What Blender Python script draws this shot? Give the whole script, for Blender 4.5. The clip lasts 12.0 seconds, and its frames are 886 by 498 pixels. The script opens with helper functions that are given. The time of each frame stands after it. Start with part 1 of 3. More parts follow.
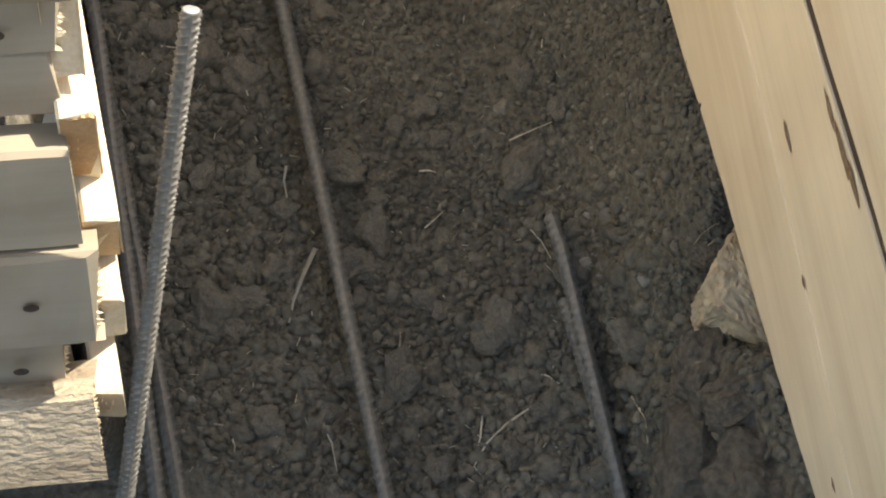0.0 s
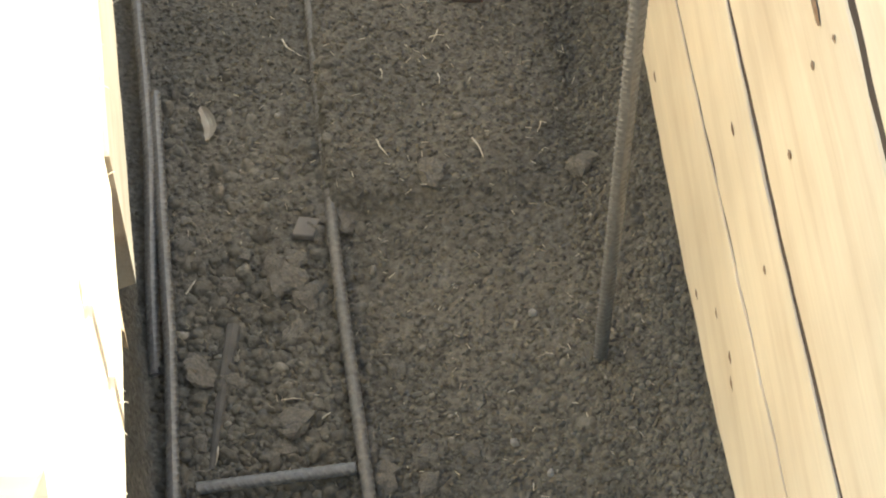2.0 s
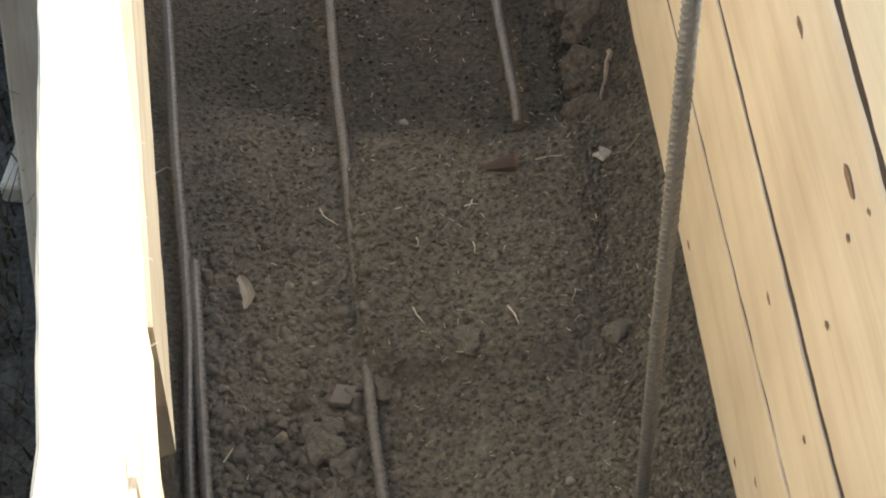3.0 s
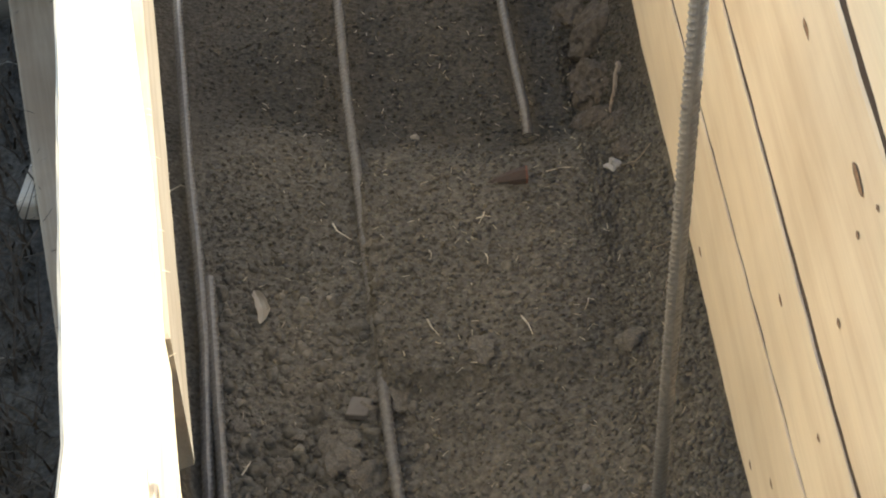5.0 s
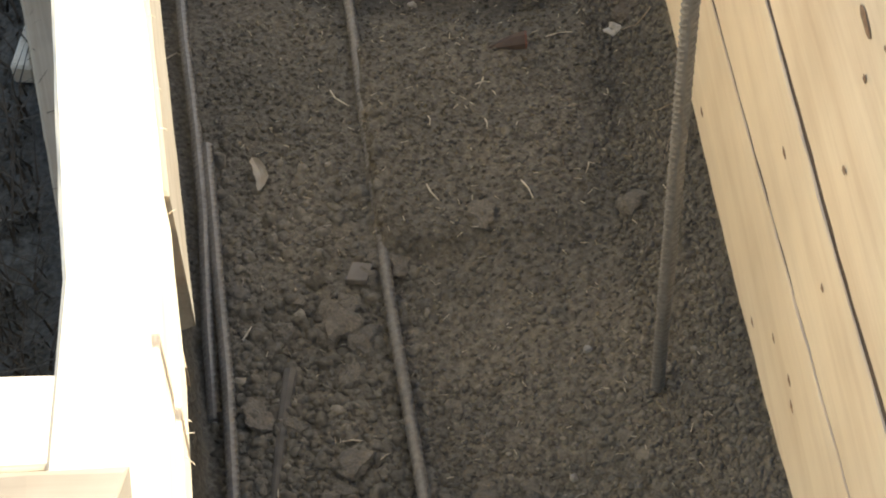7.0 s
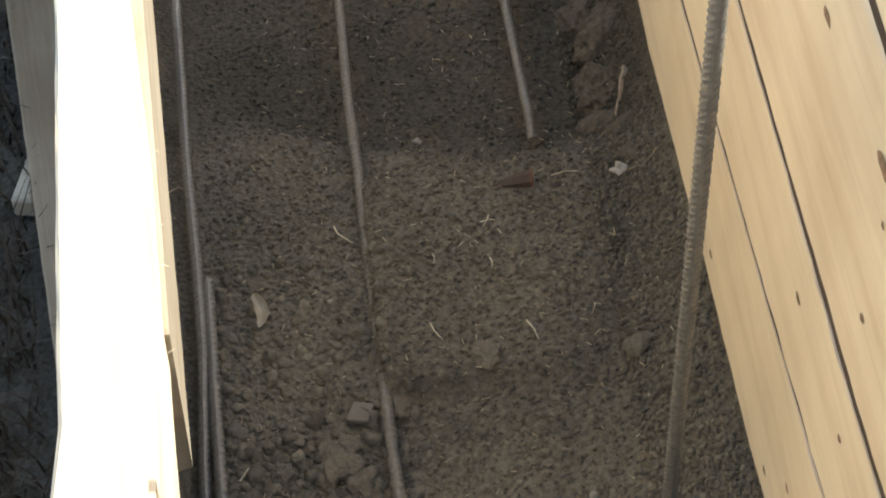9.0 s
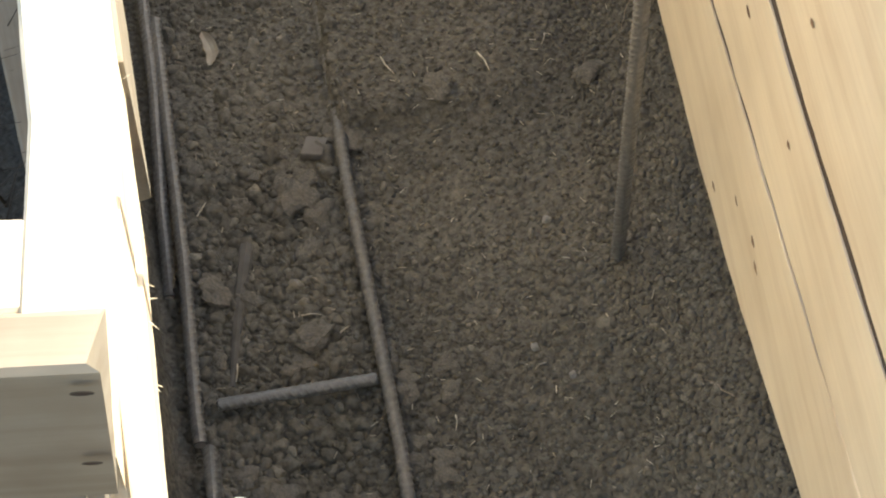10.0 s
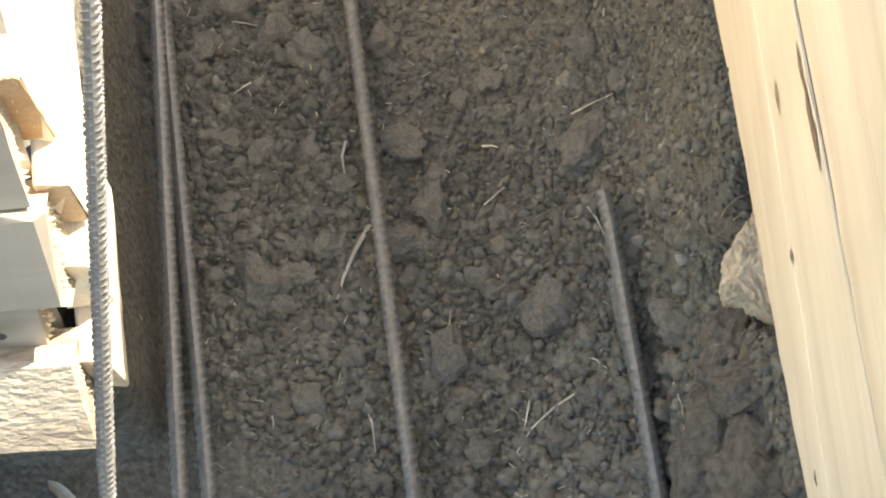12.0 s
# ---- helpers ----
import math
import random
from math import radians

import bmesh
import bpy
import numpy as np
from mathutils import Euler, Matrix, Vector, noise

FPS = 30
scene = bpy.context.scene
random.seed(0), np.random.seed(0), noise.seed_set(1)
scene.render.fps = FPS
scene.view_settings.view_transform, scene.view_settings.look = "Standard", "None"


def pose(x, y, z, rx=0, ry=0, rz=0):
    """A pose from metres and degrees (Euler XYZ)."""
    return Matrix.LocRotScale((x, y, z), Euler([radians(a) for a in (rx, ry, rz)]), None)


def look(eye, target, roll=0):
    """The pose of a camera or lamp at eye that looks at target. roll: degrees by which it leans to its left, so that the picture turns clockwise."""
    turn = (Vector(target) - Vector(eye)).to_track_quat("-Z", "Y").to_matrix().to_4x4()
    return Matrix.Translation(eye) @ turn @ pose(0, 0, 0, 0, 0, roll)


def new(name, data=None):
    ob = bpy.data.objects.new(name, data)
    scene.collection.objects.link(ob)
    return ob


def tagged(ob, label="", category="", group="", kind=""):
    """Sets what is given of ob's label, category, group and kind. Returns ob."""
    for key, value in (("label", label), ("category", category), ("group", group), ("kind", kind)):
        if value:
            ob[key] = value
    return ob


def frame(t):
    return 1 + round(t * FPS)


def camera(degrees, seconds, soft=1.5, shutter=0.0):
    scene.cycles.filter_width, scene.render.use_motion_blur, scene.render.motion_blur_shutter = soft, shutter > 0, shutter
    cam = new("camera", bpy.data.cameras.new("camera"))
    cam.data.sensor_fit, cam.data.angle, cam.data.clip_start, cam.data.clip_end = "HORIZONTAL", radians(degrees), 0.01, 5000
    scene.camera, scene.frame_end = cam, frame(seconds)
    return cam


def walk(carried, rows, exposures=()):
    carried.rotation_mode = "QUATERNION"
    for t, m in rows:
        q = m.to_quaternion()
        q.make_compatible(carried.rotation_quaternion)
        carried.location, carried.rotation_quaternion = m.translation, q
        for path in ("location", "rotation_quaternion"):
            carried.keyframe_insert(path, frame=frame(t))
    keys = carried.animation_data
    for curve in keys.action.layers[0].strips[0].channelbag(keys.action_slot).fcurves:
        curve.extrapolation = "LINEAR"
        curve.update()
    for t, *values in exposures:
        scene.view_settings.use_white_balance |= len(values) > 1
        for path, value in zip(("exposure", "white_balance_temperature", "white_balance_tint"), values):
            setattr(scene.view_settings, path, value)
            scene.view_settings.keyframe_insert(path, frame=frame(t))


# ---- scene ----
cam = camera(30.0, 12.0, soft=2.0, shutter=0.0)

# The camera's way: seconds, eye and target in metres, lean in degrees.
PATH = [
    (0, (-0.158, -0.855, 1.076), (0.206, -0.191, -0.775), 22.0),
    (0.2, (-0.111, -0.832, 1.063), (0.158, -0.183, -0.81), 16.7),
    (0.5, (-0.035, -0.788, 1.036), (0.073, -0.201, -0.873), 5.5),
    (0.9, (-0.02, -0.767, 1.019), (0.03, -0.261, -0.915), 1.6),
    (1.1, (-0.031, -0.751, 1.022), (0.044, -0.083, -0.862), 3.4),
    (1.2, (-0.031, -0.753, 1.044), (0.053, 0.069, -0.778), 2.6),
    (1.3, (-0.034, -0.753, 1.054), (0.061, 0.178, -0.714), 2.4),
    (1.5, (-0.041, -0.778, 1.078), (0.068, 0.274, -0.619), 3.3),
    (1.7, (-0.051, -0.789, 1.087), (0.071, 0.325, -0.57), 4.3),
    (2, (-0.055, -0.783, 1.092), (0.055, 0.386, -0.527), 3.4),
    (2.5, (-0.065, -0.781, 1.101), (0.037, 0.522, -0.413), 2.9),
    (3, (-0.062, -0.785, 1.104), (0.017, 0.537, -0.395), 1.7),
    (4.8, (-0.059, -0.79, 1.104), (0.003, 0.564, -0.367), -0.1),
    (5, (-0.064, -0.799, 1.104), (0.002, 0.545, -0.375), 0.3),
    (5.5, (-0.061, -0.801, 1.092), (-0.003, 0.453, -0.465), 0.0),
    (6, (-0.062, -0.808, 1.085), (-0.006, 0.389, -0.517), -0.1),
    (6.5, (-0.064, -0.806, 1.092), (0.0, 0.446, -0.466), 0.1),
    (6.7, (-0.065, -0.811, 1.088), (0.0, 0.434, -0.476), 0.0),
    (8.3, (-0.085, -0.801, 1.071), (0.0, 0.479, -0.463), 1.4),
    (8.5, (-0.072, -0.787, 1.064), (-0.001, 0.529, -0.44), 0.8),
    (9, (-0.073, -0.792, 1.07), (0.003, 0.573, -0.389), 0.9),
    (9.5, (-0.082, -0.806, 1.076), (0.021, 0.498, -0.437), 1.5),
    (9.8, (-0.076, -0.812, 1.066), (0.034, 0.404, -0.519), 1.3),
    (10, (-0.083, -0.82, 1.059), (0.052, 0.324, -0.576), 2.3),
    (10.2, (-0.079, -0.827, 1.061), (0.06, 0.223, -0.635), 3.1),
    (10.5, (-0.085, -0.85, 1.047), (0.092, 0.083, -0.713), 4.6),
    (10.8, (-0.101, -0.861, 1.04), (0.133, -0.088, -0.79), 9.9),
    (11, (-0.115, -0.863, 1.041), (0.167, -0.175, -0.816), 14.9),
    (11.5, (-0.139, -0.901, 1.037), (0.238, -0.358, -0.85), 26.5),
    (11.8, (-0.07, -0.907, 1.039), (0.147, -0.372, -0.876), 14.8),
    (11.9, (-0.032, -0.905, 1.038), (0.088, -0.282, -0.858), 5.3),
    (12, (0.018, -0.876, 1.046), (0.009, -0.171, -0.826), -4.9),
]
EXPOSURES = [(0.0, 1.30, 7300, 7), (0.4, 1.83, 7000, 6), (1.0, 2.26, 6800, 3), (1.2, 2.28, 6350, 0), (1.6, 2.2, 6250, 0), (2.0, 2.0, 6700, 1), (2.4, 1.58, 6900, 5), (3.0, 1.49, 6900, 6), (6.7, 1.55, 6900, 6), (8.3, 1.44, 6900, 6), (9.0, 1.38, 6900, 6), (9.5, 1.43, 6900, 6), (10.0, 1.58, 6900, 5), (10.5, 1.88, 6900, 4), (11.0, 2.44, 7200, 5), (11.5, 2.62, 7200, 5), (12.0, 2.36, 7200, 6)]
walk(cam, [(t, look(eye, target, roll)) for t, eye, target, roll in PATH], EXPOSURES)

# ---- world and sun ----
SUN_UP, SUN_TURN = 48.0, 60.0
world = bpy.data.worlds.new("sky")
scene.world = world
world.use_nodes = True
wn = world.node_tree.nodes
sky = wn.new("ShaderNodeTexSky")
sky.sky_type = "NISHITA"
sky.sun_disc = False
sky.dust_density = 2.0
sky.sun_elevation, sky.sun_rotation = radians(SUN_UP), radians(SUN_TURN)
wn["Background"].inputs["Strength"].default_value = 0.125
world.node_tree.links.new(sky.outputs["Color"], wn["Background"].inputs["Color"])

sun_data = bpy.data.lights.new("sun", "SUN")
sun_data.energy, sun_data.angle, sun_data.color = 4.0, radians(0.53), (1.0, 0.96, 0.90)
sun = new("sun", sun_data)
to_sun = Vector((math.cos(radians(SUN_UP)) * math.sin(radians(SUN_TURN)), math.cos(radians(SUN_UP)) * math.cos(radians(SUN_TURN)), math.sin(radians(SUN_UP))))
sun.matrix_world = look(to_sun * 10, (0, 0, 0))


# ---- materials ----
def material(name, rough=0.8, metal=0.0):
    m = bpy.data.materials.new(name)
    m.use_nodes = True
    n, l = m.node_tree.nodes, m.node_tree.links
    b = n["Principled BSDF"]
    b.inputs["Roughness"].default_value, b.inputs["Metallic"].default_value = rough, metal
    return m, n, l, b


def ramp(n, stops):
    r = n.new("ShaderNodeValToRGB")
    while len(r.color_ramp.elements) < len(stops):
        r.color_ramp.elements.new(0.5)
    for e, (at, c) in zip(r.color_ramp.elements, stops):
        e.position, e.color = at, (*c, 1)
    return r


def noise_node(n, l, vector, scale, detail=4.0, rough=0.55):
    t = n.new("ShaderNodeTexNoise")
    t.inputs["Scale"].default_value, t.inputs["Detail"].default_value, t.inputs["Roughness"].default_value = scale, detail, rough
    l.new(vector, t.inputs["Vector"])
    return t


def mixed(n, l, mode, fac, a, b):
    x = n.new("ShaderNodeMix")
    x.data_type, x.blend_type = "RGBA", mode
    for socket, value in ((x.inputs[0], fac), (x.inputs[6], a), (x.inputs[7], b)):
        if isinstance(value, (int, float)):
            socket.default_value = value
        elif isinstance(value, tuple):
            socket.default_value = (*value, 1)
        else:
            l.new(value, socket)
    return x.outputs[2]


def bumped(n, l, b, height, strength, distance):
    u = n.new("ShaderNodeBump")
    u.inputs["Strength"].default_value, u.inputs["Distance"].default_value = strength, distance
    l.new(height, u.inputs["Height"])
    l.new(u.outputs["Normal"], b.inputs["Normal"])


def pine(name, light, dark, rough=0.7, stain=0.25, grain=1.0, relief=0.35, spread=9.0, coarse=False):
    """Sawn pine: grain along the board's own x, growth bands, saw marks and stains."""
    m, n, l, b = material(name, rough)
    tc, info = n.new("ShaderNodeTexCoord"), n.new("ShaderNodeObjectInfo")
    add = n.new("ShaderNodeVectorMath")
    add.operation = "ADD"
    mul = n.new("ShaderNodeVectorMath")
    mul.operation = "SCALE"
    mul.inputs["Scale"].default_value = spread
    comb = n.new("ShaderNodeCombineXYZ")
    for k in range(3):
        l.new(info.outputs["Random"], comb.inputs[k])
    l.new(comb.outputs[0], mul.inputs[0])
    l.new(tc.outputs["Object"], add.inputs[0])
    l.new(mul.outputs[0], add.inputs[1])
    mp = n.new("ShaderNodeMapping")
    mp.inputs["Scale"].default_value = (1.6, 22.0, 22.0)
    l.new(add.outputs[0], mp.inputs["Vector"])
    bands = noise_node(n, l, mp.outputs[0], 1.6, 3.0)
    mp2 = n.new("ShaderNodeMapping")
    mp2.inputs["Scale"].default_value = (8.0, 260.0, 260.0)
    l.new(add.outputs[0], mp2.inputs["Vector"])
    fibre = noise_node(n, l, mp2.outputs[0], 1.4, 4.0)
    blotch = noise_node(n, l, add.outputs[0], 9.0, 5.0)
    r = ramp(n, [(0.30, dark), (0.52, light), (0.75, tuple(min(1, c * 1.08) for c in light))])
    l.new(bands.outputs["Fac"], r.inputs[0])
    fr = ramp(n, [(0.25, (0.72, 0.66, 0.60)), (0.6, (1, 1, 1))])
    l.new(fibre.outputs["Fac"], fr.inputs[0])
    c = mixed(n, l, "MULTIPLY", 0.55 * grain, r.outputs[0], fr.outputs[0])
    br = ramp(n, [(0.38, (0.62, 0.54, 0.46)), (0.58, (1, 1, 1))])
    l.new(blotch.outputs["Fac"], br.inputs[0])
    c = mixed(n, l, "MULTIPLY", stain, c, br.outputs[0])
    l.new(c, b.inputs["Base Color"])
    if coarse:
        # ragged saw marks, longer along the board than across it
        mp3 = n.new("ShaderNodeMapping")
        mp3.inputs["Scale"].default_value = (90.0, 210.0, 210.0)
        l.new(add.outputs[0], mp3.inputs["Vector"])
        rag = noise_node(n, l, mp3.outputs[0], 1.0, 4.0, 0.6)
        bumped(n, l, b, rag.outputs["Fac"], 1.0, 0.006)
        return m
    bumped(n, l, b, fibre.outputs["Fac"], relief, 0.0012)
    return m


def soil(name, deep, mid, pale, bump=0.004, freq=170.0, island=True, far_shade=False):
    m, n, l, b = material(name, 0.95)
    b.inputs["Specular IOR Level"].default_value = 0.15
    tc = n.new("ShaderNodeTexCoord")
    big = noise_node(n, l, tc.outputs["Object"], 6.0, 5.0)
    fine = noise_node(n, l, tc.outputs["Object"], freq, 6.0, 0.65)
    cell = n.new("ShaderNodeTexVoronoi")
    cell.inputs["Scale"].default_value = 210.0
    l.new(tc.outputs["Object"], cell.inputs["Vector"])
    geo = n.new("ShaderNodeNewGeometry")
    r = ramp(n, [(0.28, deep), (0.5, mid), (0.78, pale)])
    l.new(fine.outputs["Fac"], r.inputs[0])
    rb = ramp(n, [(0.35, (0.72, 0.70, 0.68)), (0.65, (1.12, 1.06, 1.0))])
    l.new(big.outputs["Fac"], rb.inputs[0])
    c = mixed(n, l, "MULTIPLY", 0.8, r.outputs[0], rb.outputs[0])
    ri = ramp(n, [(0.0, (0.82, 0.81, 0.80)), (0.90, (1.22, 1.20, 1.17)), (0.985, (1.5, 1.47, 1.42)), (1.0, (2.0, 1.95, 1.86))])
    l.new(geo.outputs["Random Per Island"], ri.inputs[0])
    if island:
        c = mixed(n, l, "MULTIPLY", 1.0, c, ri.outputs[0])
    if far_shade:
        # shade painted into the earth colour of the lower far hollow, with a ragged rim
        split, edge, shade_mix = n.new("ShaderNodeSeparateXYZ"), n.new("ShaderNodeMath"), n.new("ShaderNodeMapRange")
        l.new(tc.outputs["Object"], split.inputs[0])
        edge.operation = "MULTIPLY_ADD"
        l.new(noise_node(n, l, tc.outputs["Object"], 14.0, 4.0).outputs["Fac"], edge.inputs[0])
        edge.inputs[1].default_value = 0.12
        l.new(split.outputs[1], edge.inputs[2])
        shade_mix.inputs["From Min"].default_value, shade_mix.inputs["From Max"].default_value = 0.38, 0.46
        l.new(edge.outputs[0], shade_mix.inputs["Value"])
        c = mixed(n, l, "MULTIPLY", shade_mix.outputs[0], c, (0.62, 0.62, 0.62))
    l.new(c, b.inputs["Base Color"])
    if not bump:
        bumped(n, l, b, fine.outputs["Fac"], 0.35, 0.03)
        return m
    h = n.new("ShaderNodeMath")
    h.operation = "SUBTRACT"
    l.new(fine.outputs["Fac"], h.inputs[0])
    l.new(cell.outputs["Distance"], h.inputs[1])
    bumped(n, l, b, h.outputs[0], 0.6, bump)
    return m


PINE_WARM = pine("pine_warm", (0.83, 0.70, 0.50), (0.73, 0.585, 0.395), 0.65, 0.18, 0.4, 0.35, 0.0)
PINE_PALE = pine("pine_pale", (0.80, 0.70, 0.53), (0.70, 0.58, 0.41), 0.7, 0.25)
# pine darkened to carry the shade of the planks facing south
PINE_SHADED = pine("pine_shaded", (0.37, 0.315, 0.235), (0.31, 0.255, 0.185), 0.8, 0.45, 0.25, 0.12, 9.0)
ROUGH_SAWN = pine("pine_rough_sawn", (0.58, 0.50, 0.38), (0.34, 0.27, 0.19), 0.9, 0.5, 1.0, 1.0, 9.0, coarse=True)
PINE_DARKER = pine("pine_darker", (0.34, 0.30, 0.235), (0.27, 0.23, 0.175), 0.85, 0.4, 0.7)
PINE_SEAM_SHADE = pine("pine_seam_shade", (0.085, 0.060, 0.042), (0.05, 0.036, 0.025), 0.9, 0.5)
PINE_HEART = pine("pine_pale_heart", (0.62, 0.47, 0.30), (0.52, 0.37, 0.22), 0.7, 0.4)
PINE_RED = pine("pine_red_heart", (0.56, 0.36, 0.19), (0.44, 0.26, 0.12), 0.7, 0.5)
SOIL = soil("soil", (0.068, 0.064, 0.053), (0.131, 0.123, 0.103), (0.207, 0.195, 0.167), far_shade=True)
EARTH = soil("brown_earth", (0.088, 0.078, 0.064), (0.120, 0.107, 0.089), (0.150, 0.135, 0.113), 0.0, 6.0, False)
CLOD = soil("soil_clod", (0.082, 0.077, 0.063), (0.140, 0.132, 0.111), (0.200, 0.19, 0.163), 0.002, far_shade=True)
LUMP = soil("soil_lump", (0.112, 0.103, 0.085), (0.168, 0.155, 0.130), (0.215, 0.20, 0.172), 0.0, 5.0, False)


def plain(name, colour, rough=0.8, metal=0.0, other=None, scale=60.0, bump=0.0):
    m, n, l, b = material(name, rough, metal)
    tc = n.new("ShaderNodeTexCoord")
    t = noise_node(n, l, tc.outputs["Object"], scale, 5.0)
    r = ramp(n, [(0.35, colour), (0.68, other or tuple(c * 0.6 for c in colour))])
    l.new(t.outputs["Fac"], r.inputs[0])
    l.new(r.outputs[0], b.inputs["Base Color"])
    if bump:
        bumped(n, l, b, t.outputs["Fac"], 0.6, bump)
    return m


STEEL = plain("rebar_steel", (0.205, 0.195, 0.178), 0.48, 0.4, (0.135, 0.127, 0.112), 260.0, 0.0003)
STEEL_CUT = plain("cut_steel", (0.75, 0.74, 0.72), 0.4, 0.8, (0.6, 0.58, 0.55))
STONE = plain("limestone", (0.52, 0.44, 0.31), 0.95, 0.0, (0.34, 0.26, 0.17), 90.0, 0.003)
BRICK = plain("broken_brick", (0.075, 0.050, 0.039), 0.95, 0.0, (0.065, 0.052, 0.043), 90.0, 0.002)
PEBBLE = plain("pale_pebble", (0.34, 0.32, 0.28), 0.9, 0.0, (0.24, 0.22, 0.19), 120.0, 0.001)
STRAW = plain("dry_straw", (0.58, 0.52, 0.40), 0.8, 0.0, (0.30, 0.25, 0.18), 90.0)
ROOT = plain("root", (0.33, 0.27, 0.20), 0.9, 0.0, (0.18, 0.13, 0.09), 70.0)
KNOT = plain("knot_wood", (0.30, 0.185, 0.10), 0.7, 0.0, (0.17, 0.10, 0.055), 300.0)
RUST = plain("nail_rust", (0.06, 0.05, 0.045), 0.6, 0.5, (0.10, 0.06, 0.04), 300.0)
LEAF = plain("dry_leaf", (0.38, 0.35, 0.29), 0.8, 0.0, (0.30, 0.26, 0.20), 60.0)


# ---- builders ----
def mesh_of(name, verts, faces, mat, smooth=False):
    me = bpy.data.meshes.new(name)
    me.from_pydata([tuple(v) for v in verts], [], faces)
    me.materials.append(mat)
    if smooth:
        me.shade_smooth()
    me.update()
    return me


def part(name, me, parent, m=None, label=""):
    ob = new(name, me)
    ob.parent = parent
    if m is not None:
        ob.matrix_basis = m
    return tagged(ob, label)


def thing(name, label, category, kind="", group="", at=(0, 0, 0)):
    ob = new(name)
    ob.empty_display_size = 0.05
    ob.location = at
    return tagged(ob, label, category, group, kind)


def axes(origin, along, up):
    """Pose with local x along, local z near up."""
    x = Vector(along).normalized()
    y = Vector(up).cross(x).normalized()
    z = x.cross(y)
    return Matrix.Translation(origin) @ Matrix((x, y, z)).transposed().to_4x4()


def board_mesh(name, length, height, thick, mat, seed, wave=0.0012, rough_end=0.002, lower=None, n=48, upper=None, edge=0.0018, bow=None, mitre=0.0):
    """A sawn board: x along, y through its thickness (0 to thick), z up its face (0 to height). lower(x) lifts the lower edge."""
    rng = random.Random(seed)
    ph = [rng.uniform(0, 6.28) for _ in range(8)]
    c = min(edge, thick * 0.12)
    prof = [(0, c), (c, 0), (thick - c, 0), (thick, c), (thick, height - c), (thick - c, height), (c, height), (0, height - c)]
    verts, faces = [], []
    k = len(prof)
    for i in range(n + 1):
        x = length * i / n
        lo = lower(x) if lower else 0.0
        wl = wave * (math.sin(x * 9 + ph[0]) + 0.5 * math.sin(x * 31 + ph[1]) + 0.3 * math.sin(x * 83 + ph[2]))
        wh = wave * (math.sin(x * 8 + ph[3]) + 0.5 * math.sin(x * 27 + ph[4]) + 0.3 * math.sin(x * 90 + ph[5]))
        wy = wave * 0.7 * math.sin(x * 5 + ph[6]) + (bow(x) if bow else 0.0)
        for j, (y, z) in enumerate(prof):
            s = z / height
            ex = rng.uniform(-1, 1) * rough_end if i in (0, n) else 0.0
            ex += mitre * s if i == n else 0.0
            hi = height + (upper(x) if upper else 0.0)
            zz = lo + wl + (hi + wh - lo - wl) * s if lower or upper else z + (wl if s < 0.5 else wh)
            verts.append((x + ex, y + wy + rng.uniform(-1, 1) * 0.0003, zz + rng.uniform(-1, 1) * 0.0003))
    for i in range(n):
        for j in range(k):
            a, b2 = i * k + j, i * k + (j + 1) % k
            faces.append((a, b2, b2 + k, a + k))
    faces.append(tuple(range(k - 1, -1, -1)))
    faces.append(tuple(n * k + j for j in range(k)))
    return mesh_of(name, verts, [f[::-1] for f in faces], mat)


def splinters(name, length, height, thick, mat, seed, count, at_x, spread=0.006):
    """Fibres that stand out of a torn sawn end."""
    rng = random.Random(seed)
    verts, faces = [], []
    for _ in range(count):
        y, z = rng.uniform(0.003, thick - 0.003), rng.uniform(0.004, height - 0.004)
        w, h, ln = rng.uniform(0.0004, 0.0012), rng.uniform(0.0006, 0.003), rng.uniform(0.001, spread)
        b0 = len(verts)
        verts += [(at_x - 0.003, y - w, z - h), (at_x - 0.003, y + w, z - h), (at_x - 0.003, y + w, z + h), (at_x - 0.003, y - w, z + h), (at_x + ln, y, z + rng.uniform(-1, 1) * 0.001)]
        faces += [(b0, b0 + 1, b0 + 4), (b0 + 1, b0 + 2, b0 + 4), (b0 + 2, b0 + 3, b0 + 4), (b0 + 3, b0, b0 + 4)]
    return mesh_of(name, verts, faces, mat)


